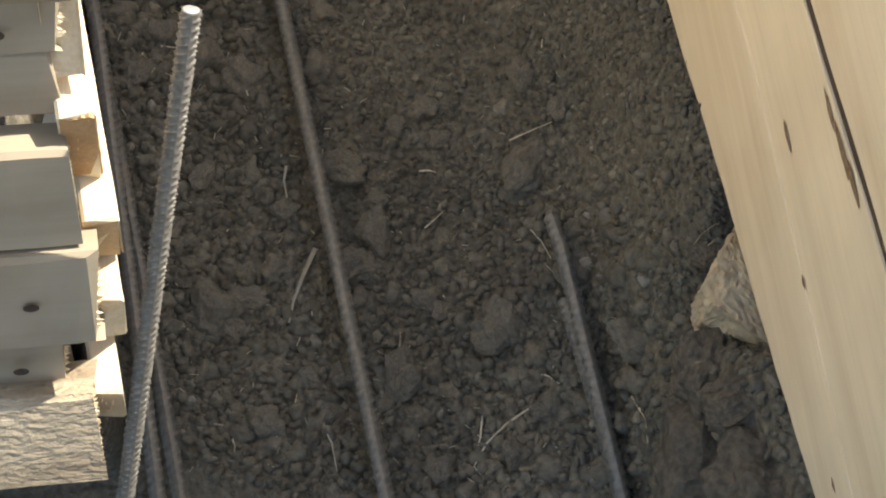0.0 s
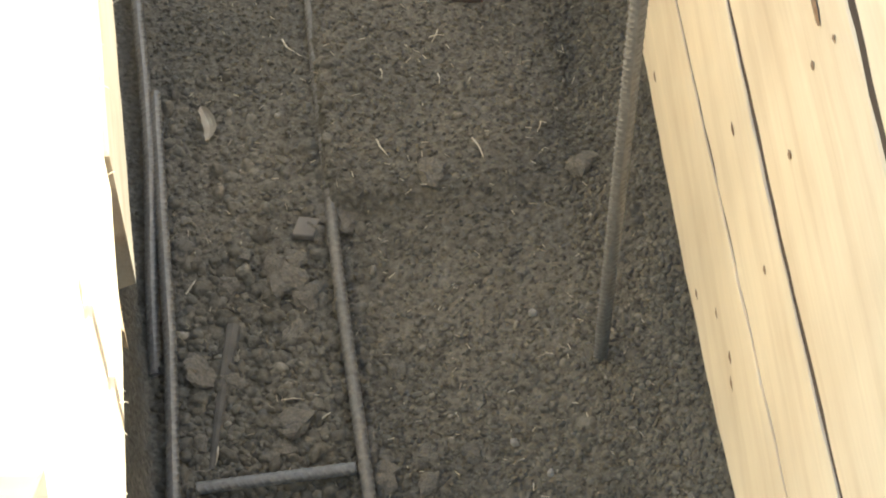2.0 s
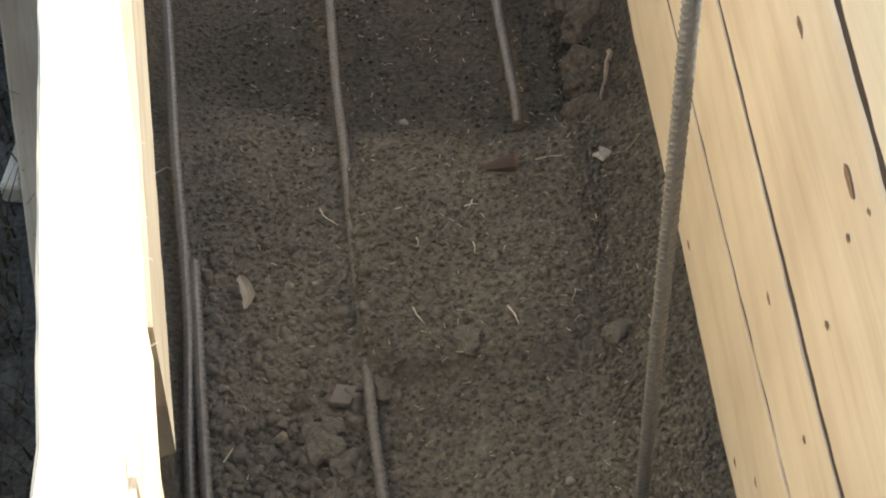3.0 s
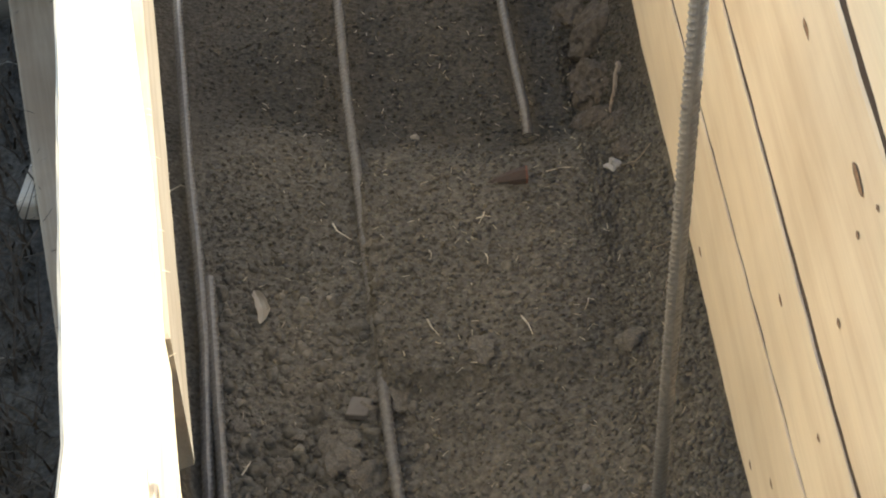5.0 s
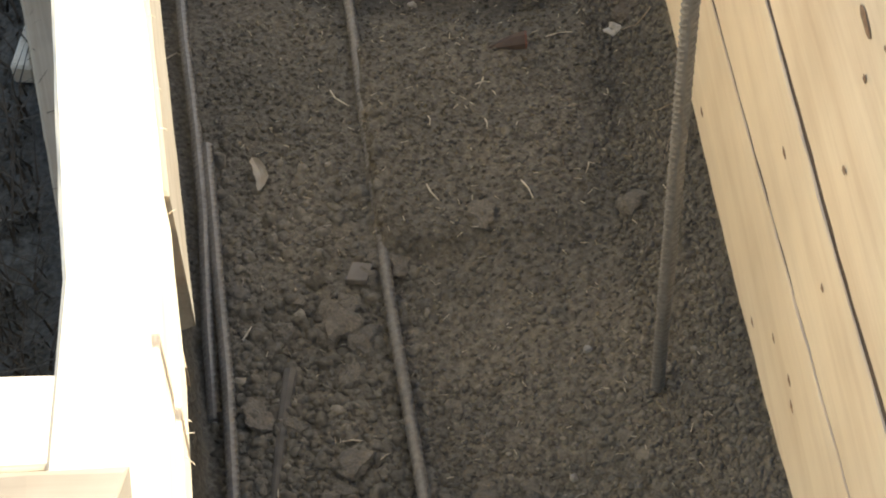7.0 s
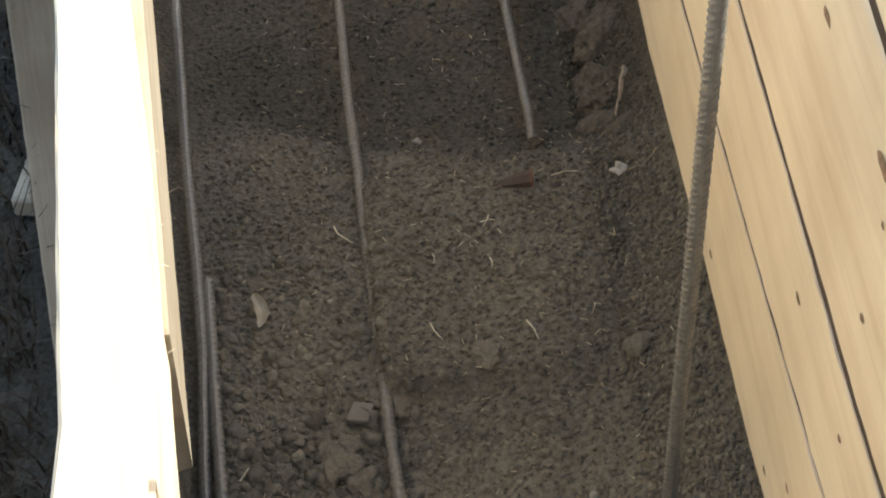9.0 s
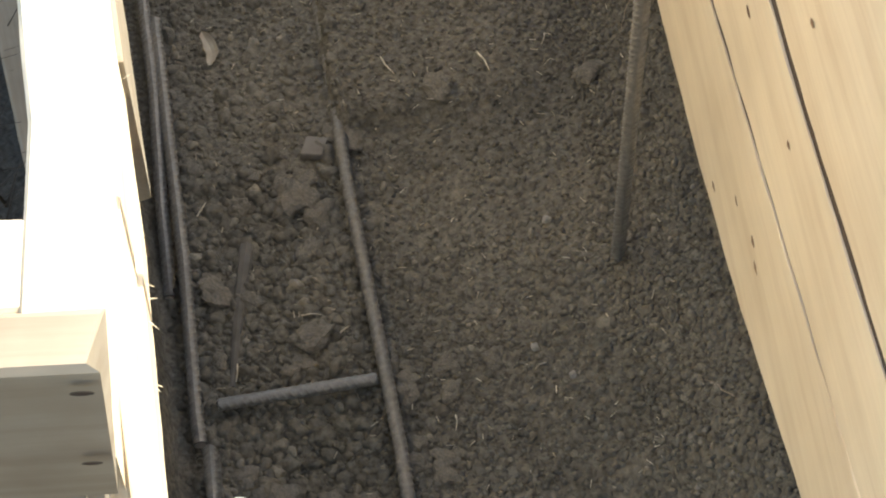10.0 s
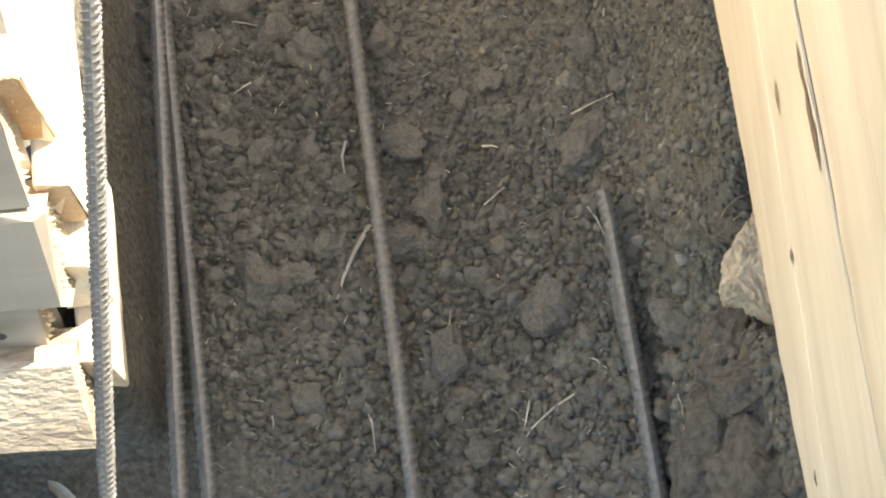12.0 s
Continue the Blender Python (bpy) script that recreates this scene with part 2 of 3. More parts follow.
def rebar_mesh(name, points, dia=0.0104, pitch=0.0062, rise=0.0009, ring=0.0009, sides=14):
    """Ribbed bar along a line of points: crescent ribs and two seams."""
    pts = [Vector(p) for p in points]
    lens = [0.0]
    for a, b2 in zip(pts, pts[1:]):
        lens.append(lens[-1] + (b2 - a).length)
    total = lens[-1]
    count = int(total / ring)
    verts, faces = [], []
    r0 = dia / 2 * 0.93
    for i in range(count + 1):
        s = total * i / count
        k = max(j for j in range(len(lens) - 1) if lens[j] <= s + 1e-9)
        p = pts[k].lerp(pts[k + 1], (s - lens[k]) / (lens[k + 1] - lens[k]))
        d = (pts[min(k + 1, len(pts) - 1)] - pts[k]).normalized()
        side = d.cross(Vector((0, 0, 1)) if abs(d.z) < 0.8 else Vector((0, 1, 0))).normalized()
        top = side.cross(d)
        for j in range(sides):
            a = 2 * math.pi * (j + 0.5) / sides
            u = ((s + 0.0025 * a) / pitch) % 1.0
            rib = max(0.0, 1 - abs(u - 0.5) * 4.2)
            seam = 0.0004 if abs(math.cos(a)) < 0.25 else 0.0
            r = r0 + rise * rib * min(1.0, max(0.0, abs(math.cos(a)) * 2.2 - 0.5)) + seam
            verts.append(p + side * (math.cos(a) * r) + top * (math.sin(a) * r))
    for i in range(count):
        for j in range(sides):
            a, b2 = i * sides + j, i * sides + (j + 1) % sides
            faces.append((a, b2, b2 + sides, a + sides))
    faces.append(tuple(range(sides - 1, -1, -1)))
    faces.append(tuple(count * sides + j for j in range(sides)))
    me = mesh_of(name, verts, [f[::-1] for f in faces], STEEL)
    return me


def lump_mesh(name, mat, seed, rough=0.3, level=1):
    bm = bmesh.new()
    bmesh.ops.create_icosphere(bm, subdivisions=level, radius=1.0)
    off = Vector((seed * 7.3, seed * 3.1, seed * 5.7))
    for v in bm.verts:
        v.co *= 1 + rough * noise.noise(v.co * 1.1 + off) * 1.6 + 0.24 * noise.noise(v.co * 2.6 + off) + 0.12 * noise.noise(v.co * 6.1 + off)
    me = bpy.data.meshes.new(name)
    bm.to_mesh(me)
    bm.free()
    me.materials.append(mat)
    return me


# ---- plan ----
def left_x(y):
    """Inner face of the west formwork, which runs askew to the east one."""
    return float(np.interp(y, (-0.98, -0.60, -0.49, -0.25, 0.0, 0.145, 1.6), (-0.125, -0.158, -0.167, -0.188, -0.219, -0.243, -0.478)))


def right_low(y):
    """Lower edge of the east formwork."""
    return float(np.interp(y, (-1.3, -0.78, -0.6, -0.5, -0.4, -0.25, -0.1, 0.1, 0.2, 0.375, 1.6), (0.37, 0.268, 0.233, 0.217, 0.197, 0.162, 0.139, 0.120, 0.104, 0.080, 0.03)))


def crack_z(y):
    """Crack between the two lowest planks of the east formwork; it closes towards the corner."""
    return 0.246 - 0.112 * max(-0.5, min(y, 0.3))


def seam_z(y):
    """Seam above them."""
    return float(np.interp(y, (-1.3, -0.7, -0.6, -0.5, -0.4, -0.25, 0.1, 1.6), (0.45, 0.402, 0.393, 0.381, 0.374, 0.363, 0.349, 0.342)))


def top_seam_z(y):
    return 0.538 + 0.04 * max(-0.4, min(y + 0.23, 0.4))


def ease(t):
    t = min(1.0, max(0.0, t))
    return t * t * (3 - 2 * t)


def height(x, y):
    """The ground: trench floor, mound, banks and the ground outside."""
    wob = 0.006 * noise.noise(Vector((x * 9, y * 9, 0.3))) + 0.012 * noise.noise(Vector((x * 3.1, y * 3.1, 4.0)))
    z = 0.0 + wob
    z += 0.040 * math.exp(-((x - 0.09) / 0.10) ** 2 - ((y + 0.08) / 0.24) ** 2)
    # hollow among the lumps on the west side
    z -= 0.026 * math.exp(-((x + 0.105) / 0.045) ** 2 - ((y + 0.27) / 0.055) ** 2)
    # soil slid over the middle bar, ending in a low step
    line = -0.0745 - 0.0756 * (y - 0.04) + 0.003 * noise.noise(Vector((y * 30, 2.0, 0)))
    over = min(1.0, max(0.0, (y - 0.035) / 0.012)) * min(1.0, max(0.0, (0.32 - y) / 0.05))
    step = min(1.0, max(0.0, (x - line) / 0.004))
    z += over * (0.003 + 0.020 * step * math.exp(-max(0.0, x - line) / 0.10))
    z -= 0.050 * ease((y - 0.29 - 0.25 * abs(x - 0.05)) / 0.10)
    # east bank under the formwork, broad near the corner and steep farther on
    far = ease((y + 0.10) / 0.32)
    foot = 0.045 + 0.095 * far + 0.010 * noise.noise(Vector((y * 7, 1.3, 0)))
    s = min(1.0, max(0.0, (x - foot) / (0.202 - foot)))
    top = right_low(y) + 0.004 - 0.075 * math.exp(-((y + 0.582) / 0.040) ** 2) if x < 0.21 else 0.30
    rough = 1.0 + 0.30 * noise.noise(Vector((x * 31, y * 31, 7.0))) * (1 - s)
    slope = z * (1 - s) + (top - 0.005) * s ** 1.5 * rough
    lap = 0.052 * min(1.0, max(0.0, (x - 0.040) / 0.095)) ** 1.5
    rise = ease((x - 0.136 - 0.008 * noise.noise(Vector((y * 14, 3.1, 0)))) / 0.046)
    ledge = (z + lap) * (1 - rise) + (top - 0.005) * rise * rough
    near = ease((-0.28 - y) / 0.16)
    z = slope * (1 - near) + ledge * near
    # west bank
    lx = left_x(y) - 0.012
    branch = min(1.0, max(0.0, (-0.585 - y) / 0.02))
    s = min(1.0, max(0.0, (lx - x) / 0.03)) * (1 - branch)
    z = z * (1 - s) + (0.20 + 0.6 * wob) * s
    return z


# ---- ground ----
def ground():
    xs = np.concatenate([[-60, -20, -8, -4, -2, -1.2, -0.8, -0.6, -0.5, -0.42, -0.36, -0.32], np.arange(-0.29, 0.231, 0.005), [0.26, 0.3, 0.36, 0.45, 0.6, 0.9, 1.5, 3, 8, 20, 60]])
    ys = np.concatenate([[-60, -20, -8, -4, -2.5, -1.8, -1.4, -1.2, -1.1], np.arange(-1.02, 0.80, 0.006), [0.84, 0.9, 1.0, 1.15, 1.4, 1.8, 2.5, 4, 8, 20, 60]])
    verts = [(x, y, height(x, y)) for y in ys for x in xs]
    w = len(xs)
    faces = [(j * w + i, j * w + i + 1, (j + 1) * w + i + 1, (j + 1) * w + i) for j in range(len(ys) - 1) for i in range(w - 1)]
    ob = new("ground", mesh_of("ground", verts, faces, SOIL, True))
    return tagged(ob, "dark brown loose crumbly soil in a dug foundation trench", "soil", kind="structure")


GROUND = ground()


def grains(name, count, lo, hi, seed, area, bias, mat, label, lift=0.35, power=1.8, level=1, size=None):
    """Loose crumbs of soil lying on the ground, too many to count."""
    rng = random.Random(seed)
    base = []
    for k in range(5):
        me = lump_mesh("crumb", mat, seed * 10 + k, 0.40, level)
        v = np.array([p.co[:] for p in me.vertices])
        f = np.array([p.vertices[:] for p in me.polygons])
        base.append((v, f))
        bpy.data.meshes.remove(me)
    vs, fs, at = [], [], 0
    x0, x1, y0, y1 = area
    made = 0
    while made < count:
        x, y = rng.uniform(x0, x1), rng.uniform(y0, y1)
        if rng.random() > bias(x, y):
            continue
        made += 1
        r = lo * (hi / lo) ** (rng.random() ** power) * 0.5 * (size(x, y) if size else 1.0)
        v, f = base[rng.randrange(5)]
        e = Euler((rng.uniform(0, 6.28), rng.uniform(0, 6.28), rng.uniform(0, 6.28))).to_matrix()
        q = (v * np.array([rng.uniform(0.75, 1.35), rng.uniform(0.65, 1.05), rng.uniform(0.5, 0.9)]) * r) @ np.array(e).T
        q = q + np.array([x, y, height(x, y) + r * lift])
        vs.append(q)
        fs.append(f + at)
        at += len(v)
    V, F = np.concatenate(vs), np.concatenate(fs)
    me = bpy.data.meshes.new(name)
    me.vertices.add(len(V))
    me.vertices.foreach_set("co", V.astype(np.float32).ravel())
    me.loops.add(F.size)
    me.loops.foreach_set("vertex_index", F.astype(np.int32).ravel())
    me.polygons.add(len(F))
    me.polygons.foreach_set("loop_start", np.arange(0, F.size, 3, dtype=np.int32))
    me.materials.append(mat)
    me.update(calc_edges=True)
    me.validate()
    me.shade_smooth()
    return tagged(new(name, me), label, "soil", kind="stuff")


def inside(x, y):
    if x < left_x(y) - 0.005 and y > -0.58:
        return 0.0
    return 1.0 if x < 0.2 else 0.0


def settled(x, y):
    """Share of crumbs: few on the trodden earth near the corner and along the west foot."""
    near = ease((y + 0.715 + 0.68 * min(x, 0.05)) / 0.085)
    foot = ease((x + 0.168 + 0.085 * (y + 0.6)) / 0.02)
    return inside(x, y) * (0.03 + 0.97 * near) * (0.12 + 0.88 * foot)


def finer(x, y):
    """Crumbs are finer on the mound and away from the corner."""
    return 1.0 - 0.28 * ease((y + 0.62) / 0.25) * ease((x + 0.10) / 0.09)


grains("bank_crumbs", 8000, 0.0022, 0.0070, 6, (0.120, 0.184, -0.90, 0.60), lambda x, y: 1.0 if y > -0.57 else (0.25 if x < 0.15 else 0.04), CLOD, "soil crumbs clinging to the steep trench bank", 0.5)
grains("soil_crumbs", 14000, 0.0032, 0.0110, 3, (-0.27, 0.20, -0.98, -0.08), lambda x, y: settled(x, y) * min(1.0, 0.3 - 2.0 * (y + 0.08)), CLOD, "brown soil crumbs and gravel covering the trench floor", 0.0, 1.4, 2, finer)
grains("fine_crumbs", 19000, 0.0016, 0.0058, 9, (-0.27, 0.20, -0.30, 0.70), lambda x, y: settled(x, y) * (0.35 if y > 0.33 else 1.0), CLOD, "fine brown soil crumbs on the trench floor", 0.25, 1.5)
grains("fine_grit", 2600, 0.0014, 0.0045, 19, (-0.24, 0.16, -0.98, -0.50), inside, CLOD, "fine grit on the trodden trench earth", 0.1, 1.5)
grains("soil_lumps", 3400, 0.0065, 0.019, 4, (-0.27, 0.17, -0.98, 0.20), lambda x, y: settled(x, y) * (0.15 if x > -0.04 and y > -0.45 else 1.0) * (0.25 if y > 0.0 else 1.0), CLOD, "small dry soil lumps scattered over the trench floor", -0.2, 1.8, 2, finer)


# ---- formwork ----
def formwork_right():
    wall = thing("wall_east", "fresh yellow pine plank formwork along the trench", "formwork", "structure", at=(0, 0, 0))
    y0, y1 = -1.30, 1.60
    ln = y1 - y0

    def place(z, x=0.180):
        return axes((x, y1, z), (0, -1, 0), (0, 0, 1))

    def plank(name, low, high, thick, seed, wave, edge, back=0.0):
        z0, z1 = 0.2, 0.3
        me = board_mesh(name, ln, z1 - z0, thick, PINE_WARM if name == "plank" else PINE_SEAM_SHADE, seed, wave, lower=lambda x: low(y1 - x) - z0, upper=lambda x: high(y1 - x) - z1, n=150, edge=edge)
        return part(name, me, wall, place(z0, 0.180 + back), "near-black strip added in the seam for its shade" if name != "plank" else "")

    crack = lambda y: 0.0065 * max(0.0, min(1.0, (y + 0.40) / 0.45)) ** 0.6
    gap = lambda y: 0.0021 + 0.0014 * ease((y + 0.5) / 0.3)
    plank("plank", right_low, lambda y: crack_z(y) - crack(y) * 0.5, 0.025, 11, 0.0005, 0.0005)
    plank("plank", lambda y: crack_z(y) + 0.0002 + crack(y) * 0.5, lambda y: seam_z(y) - gap(y), 0.0247, 12, 0.0005, 0.0006, 0.0004)
    plank("plank", lambda y: seam_z(y) + gap(y), lambda y: top_seam_z(y) - 0.005, 0.025, 14, 0.0008, 0.0015)
    plank("plank", lambda y: top_seam_z(y) + 0.005, lambda y: 0.605, 0.025, 15, 0.0012, 0.0018)
    # near-black strips added in the seams, their colour standing for the gaps' shade
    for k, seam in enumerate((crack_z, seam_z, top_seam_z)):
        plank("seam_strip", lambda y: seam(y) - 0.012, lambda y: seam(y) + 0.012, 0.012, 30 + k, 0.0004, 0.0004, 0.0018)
    for k, y in enumerate((-1.1, -0.2, 0.7, 1.4)):
        part("stud", board_mesh("stud", 0.56, 0.05, 0.04, PINE_PALE, 20 + k, n=10), wall, axes((0.206, y, 0.16), (0, 0, 1), (0, 1, 0)))
    return wall


EAST = formwork_right()


def knot(y, z, ry, rz, lean, seed):
    rng = random.Random(seed)
    n = 12
    verts = [(0.1788, y, z)]
    for i in range(n):
        a = 2 * math.pi * i / n
        q = rng.uniform(0.75, 1.15)
        u, v = math.cos(a) * ry * q, math.sin(a) * rz * q
        verts.append((0.1791 + 0.0006, y + u, z + v + lean * u))
    faces = [(0, 1 + i, 1 + (i + 1) % n) for i in range(n)]
    part("knot", mesh_of("knot", verts, faces, KNOT), EAST)


KNOTS = ((-0.613, 0.303, 0.0040, 0.0016), (-0.539, 0.324, 0.0100, 0.0014), (-0.716, 0.283, 0.0040, 0.0012), (-0.076, 0.487, 0.0100, 0.0032), (-0.205, 0.496, 0.0130, 0.0042), (-0.138, 0.319, 0.0060, 0.0018), (-0.200, 0.208, 0.0050, 0.0016), (-0.242, 0.222, 0.0060, 0.0022), (-0.257, 0.215, 0.0060, 0.0018), (-0.155, 0.165, 0.0050, 0.0016), (0.060, 0.146, 0.0060, 0.0022), (-0.250, 0.328, 0.0036, 0.0016), (-0.233, 0.411, 0.0036, 0.0018), (-0.226, 0.474, 0.0034, 0.0018), (-0.241, 0.510, 0.0030, 0.0012), (-0.550, 0.3790, 0.012, 0.0020), (-0.573, 0.3815, 0.018, 0.0026), (-0.592, 0.3845, 0.013, 0.0022))
for k, (y, z, ry, rz) in enumerate(KNOTS):
    knot(y, z, ry, rz, 0.0, k)


def formwork_left():
    def top_line(y):
        """The top plank closes in on the others towards the far end."""
        return -0.168 - 0.122 * (y + 0.458) if y < 0.1 else left_x(y)

    wall = thing("wall_west", "sunlit pale pine plank formwork along the trench", "formwork", "structure")
    # lower and upper edge, set back from the inner face, thickness, far end, near end
    rows = ((0.470, 0.600, -0.003, 0.020, 1.6, -0.450), (0.386, 0.468, 0.009, 0.016, 1.6, -0.510), (0.312, 0.380, 0.006, 0.018, 1.6, -0.526), (0.262, 0.310, 0.003, 0.018, 1.6, -0.550), (0.198, 0.260, 0.0065, 0.026, -0.47, -0.574), (0.137, 0.196, 0.014, 0.016, -0.48, -0.604))
    for k, (z0, z1, back, thick, start, y_end) in enumerate(rows):
        ln = start - y_end
        o = Vector((left_x(start) - back - thick, start, z0))
        line = top_line if k == 0 else left_x
        bend = lambda x, start=start, line=line: line(start - x) - line(start)
        here = axes(o, (0, -1, 0), (0, 0, 1))
        shift = here @ Matrix.Translation((0, bend(ln), 0))
        part("plank", board_mesh("plank", ln, z1 - z0, thick, PINE_PALE, 40 + k, 0.0010, 0.0025, n=110 if ln > 0.3 else 10, bow=bend, mitre=(0.088, -0.040)[k] if k < 2 else 0.0), wall, here)
        if k in (2, 3):
            # the reddish heart of the sawn end, with a torn outline
            rr = random.Random(45 + k)
            h, rim = z1 - z0, []
            for q in range(32):
                a = 2 * math.pi * q / 32
                ca, sa = math.cos(a), math.sin(a)
                e = min(1.0 / max(abs(ca), 1e-6), 1.0 / max(abs(sa), 1e-6))
                rim.append((ln + 0.0012, thick * 0.5 * (1 + ca * e * rr.uniform(0.84, 0.97)), h * 0.5 * (1 + sa * e * rr.uniform(0.92, 0.99))))
            inner = [(ln - 0.003, b2, c2) for _, b2, c2 in rim]
            part("end_grain", mesh_of("end_grain", rim + inner, [tuple(range(32))] + [(q, q + 32, (q + 1) % 32 + 32, (q + 1) % 32) for q in range(32)], PINE_RED if k == 2 else PINE_HEART), wall, shift, "reddish heartwood end grain")
        if k > 1:
            part("splinter", splinters("splinter", ln, z1 - z0, thick, PINE_PALE, 60 + k, 14, ln, 0.0028), wall, shift)
    # a lower plank set askew under the others, of a darker pine
    part("plank", board_mesh("plank", 1.62, 0.148, 0.020, PINE_DARKER, 46, 0.0008, 0.004, n=60), wall, axes((-0.2195 - 0.13 * 1.47 - 0.020, 1.47, 0.152), (0.13, -1, 0), (0, 0, 1)))
    for k, y in enumerate((0.35, 1.2)):
        part("stud", board_mesh("stud", 0.42, 0.05, 0.04, PINE_SHADED, 70 + k, n=10), wall, axes((left_x(y) - 0.075, y, 0.17), (0, 0, 1), (0, -1, 0)))
    return wall


WEST = formwork_left()


def formwork_cross():
    wall = thing("wall_south", "corner of pale sawn plank formwork with nail heads", "formwork", "structure")
    lean = 0.45
    up, out = Vector((0, lean, 1)).normalized(), Vector((0, -1, lean)).normalized()

    def on_face(x, z, proud=0.0):
        return Vector((x, -0.690 + lean * z, z)) + out * proud

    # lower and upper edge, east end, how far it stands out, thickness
    rows = ((0.436, 0.598, -0.1780, 0.003, 0.022, PINE_SHADED), (0.4055, 0.434, -0.1825, 0.0, 0.020, PINE_SHADED), (0.369, 0.4035, -0.1875, 0.0015, 0.020, PINE_SHADED), (0.307, 0.3635, -0.1865, 0.008, 0.024, PINE_SHADED), (0.2445, 0.3045, -0.1785, 0.016, 0.030, PINE_SHADED), (0.183, 0.2415, -0.1995, 0.004, 0.022, PINE_SHADED), (0.151, 0.206, -0.1870, 0.0237, 0.032, ROUGH_SAWN))
    for k, (z0, z1, x1, proud, thick, mat) in enumerate(rows):
        ln = 0.9
        # the top plank leans over the trench, the lowest leans back more than the rest
        own = {0: -0.243, 6: 0.65}.get(k, lean)
        rise = Vector((0, own, 1)).normalized()
        m = axes(on_face(x1 - ln, z0, proud), (1, 0.004 * (k % 3 - 1), 0), rise)
        tall = (z1 - z0) * math.hypot(1, own)
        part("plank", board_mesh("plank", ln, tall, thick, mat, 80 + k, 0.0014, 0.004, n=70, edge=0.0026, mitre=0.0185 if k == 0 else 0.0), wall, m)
        if k:
            part("splinter", splinters("splinter", ln, tall, thick, PINE_PALE, 90 + k, 60, ln, 0.0028), wall, m)
    # top boards along the cross wall
    part("cap_board", board_mesh("cap_board", 0.7, 0.020, 0.039, PINE_PALE, 97, 0.0005), wall, axes((-0.1810 - 0.7, -0.5125, 0.578), (1, 0, 0), (0, 0, 1)))
    for x, z, proud, own in ((-0.1664, 0.590, 0.1035, -0.243), (-0.1767, 0.503, 0.0485, -0.243), (-0.210, 0.418, 0.0, lean), (-0.207, 0.341, 0.008, lean), (-0.211, 0.282, 0.016, lean), (-0.222, 0.222, 0.004, lean), (-0.203, 0.168, 0.0205, 0.65)):
        up, out = Vector((0, own, 1)).normalized(), Vector((0, -1, own)).normalized()
        n = 10
        c = Vector((x, -0.690 + lean * z - proud * math.hypot(1, lean), z)) + out * 0.0016
        verts = [c + out * 0.0008]
        for i in range(n):
            a = 2 * math.pi * i / n
            verts.append(c + Vector((1, 0, 0)) * math.cos(a) * 0.0042 + up * math.sin(a) * 0.0028 + out * 0.0012)
        part("nail_head", mesh_of("nail_head", verts, [(0, 1 + i, 1 + (i + 1) % n) for i in range(n)], RUST), wall)
    return wall


formwork_cross()

spacer = thing("spacer_board", "pale pine board on edge spanning the trench top", "board")
part("plank", board_mesh("plank", 0.62, 0.10, 0.0165, PINE_PALE, 101, 0.0012, n=50), spacer, axes((-0.30, -0.8645, 0.50), (1, 0.034, 0), (0, 0, 1)))

# ---- reinforcement ----


def bar(points, label, dia=0.0104, pitch=0.0062, rise=0.0009, group="trench reinforcement"):
    ob = thing("rebar", label, "rebar", group=group)
    part("rod", rebar_mesh("rod", points, dia, pitch, rise), ob)
    for p, q in ((points[0], points[1]), (points[-1], points[-2])):
        d = (Vector(p) - Vector(q)).normalized()
        m = axes(Vector(p) + d * 0.0004, d, (0, 1, 0.3))
        n = 14
        rim = [(0.0, math.cos(2 * math.pi * i / n) * dia * 0.42, math.sin(2 * math.pi * i / n) * dia * 0.42) for i in range(n)]
        part("cut_end", mesh_of("cut_end", [(0.0006, 0, 0)] + rim, [(0, 1 + i, 1 + (i + 1) % n) for i in range(n)], STEEL_CUT), ob, m)
    return ob


LYING = "grey ribbed steel rebar lying on the trench soil"
bar([(-0.122, 0.80, 0.0), (-0.100, 0.40, 0.006), (-0.092, 0.31, 0.008), (-0.084, 0.20, 0.006), (-0.0725, 0.06, 0.010), (-0.071, 0.03, 0.013), (-0.067, -0.021, 0.014), (-0.0420, -0.26, 0.022), (-0.019, -0.60, 0.046), (0.0065, -0.98, 0.062)], LYING)
bar([(0.1190, -0.474, 0.058), (0.1208, -0.500, 0.0655), (0.127, -0.60, 0.0655), (0.1395, -0.80, 0.066), (0.1505, -0.98, 0.066)], LYING)
bar([(0.1215, -0.530, 0.048), (0.1238, -0.560, 0.052), (0.1305, -0.62, 0.0530), (0.1435, -0.80, 0.053), (0.1545, -0.98, 0.053)], LYING)
bar([(0.0765, 0.372, -0.022), (0.0745, 0.40, -0.012), (0.0665, 0.51, -0.010), (0.042, 0.90, 0.0)], LYING)
bar([(-0.29, 0.80, 0.02), (-0.270, 0.515, 0.02), (-0.245, 0.286, 0.02), (-0.231, 0.18, 0.02), (-0.2203, 0.083, 0.02), (-0.2135, -0.03, 0.012), (-0.207, -0.11, 0.0)], LYING)
bar([(-0.2205, 0.1594, 0.02), (-0.2068, 0.0218, 0.02), (-0.195, -0.09, 0.02), (-0.1855, -0.225, 0.02), (-0.1825, -0.25, 0.02)], LYING)
bar([(-0.1745, -0.256, 0.012), (-0.171, -0.30, 0.018), (-0.1463, -0.60, 0.033), (-0.115, -0.98, 0.054)], LYING)
bar([(-0.175, -0.26, 0.030), (-0.1715, -0.30, 0.046), (-0.159, -0.60, 0.056), (-0.144, -0.98, 0.060)], LYING)
bar([(-0.170, -0.215, 0.014), (-0.055, -0.204, 0.019)], "short grey rebar cross piece between two long bars", 0.0098, 0.0058, 0.0006)
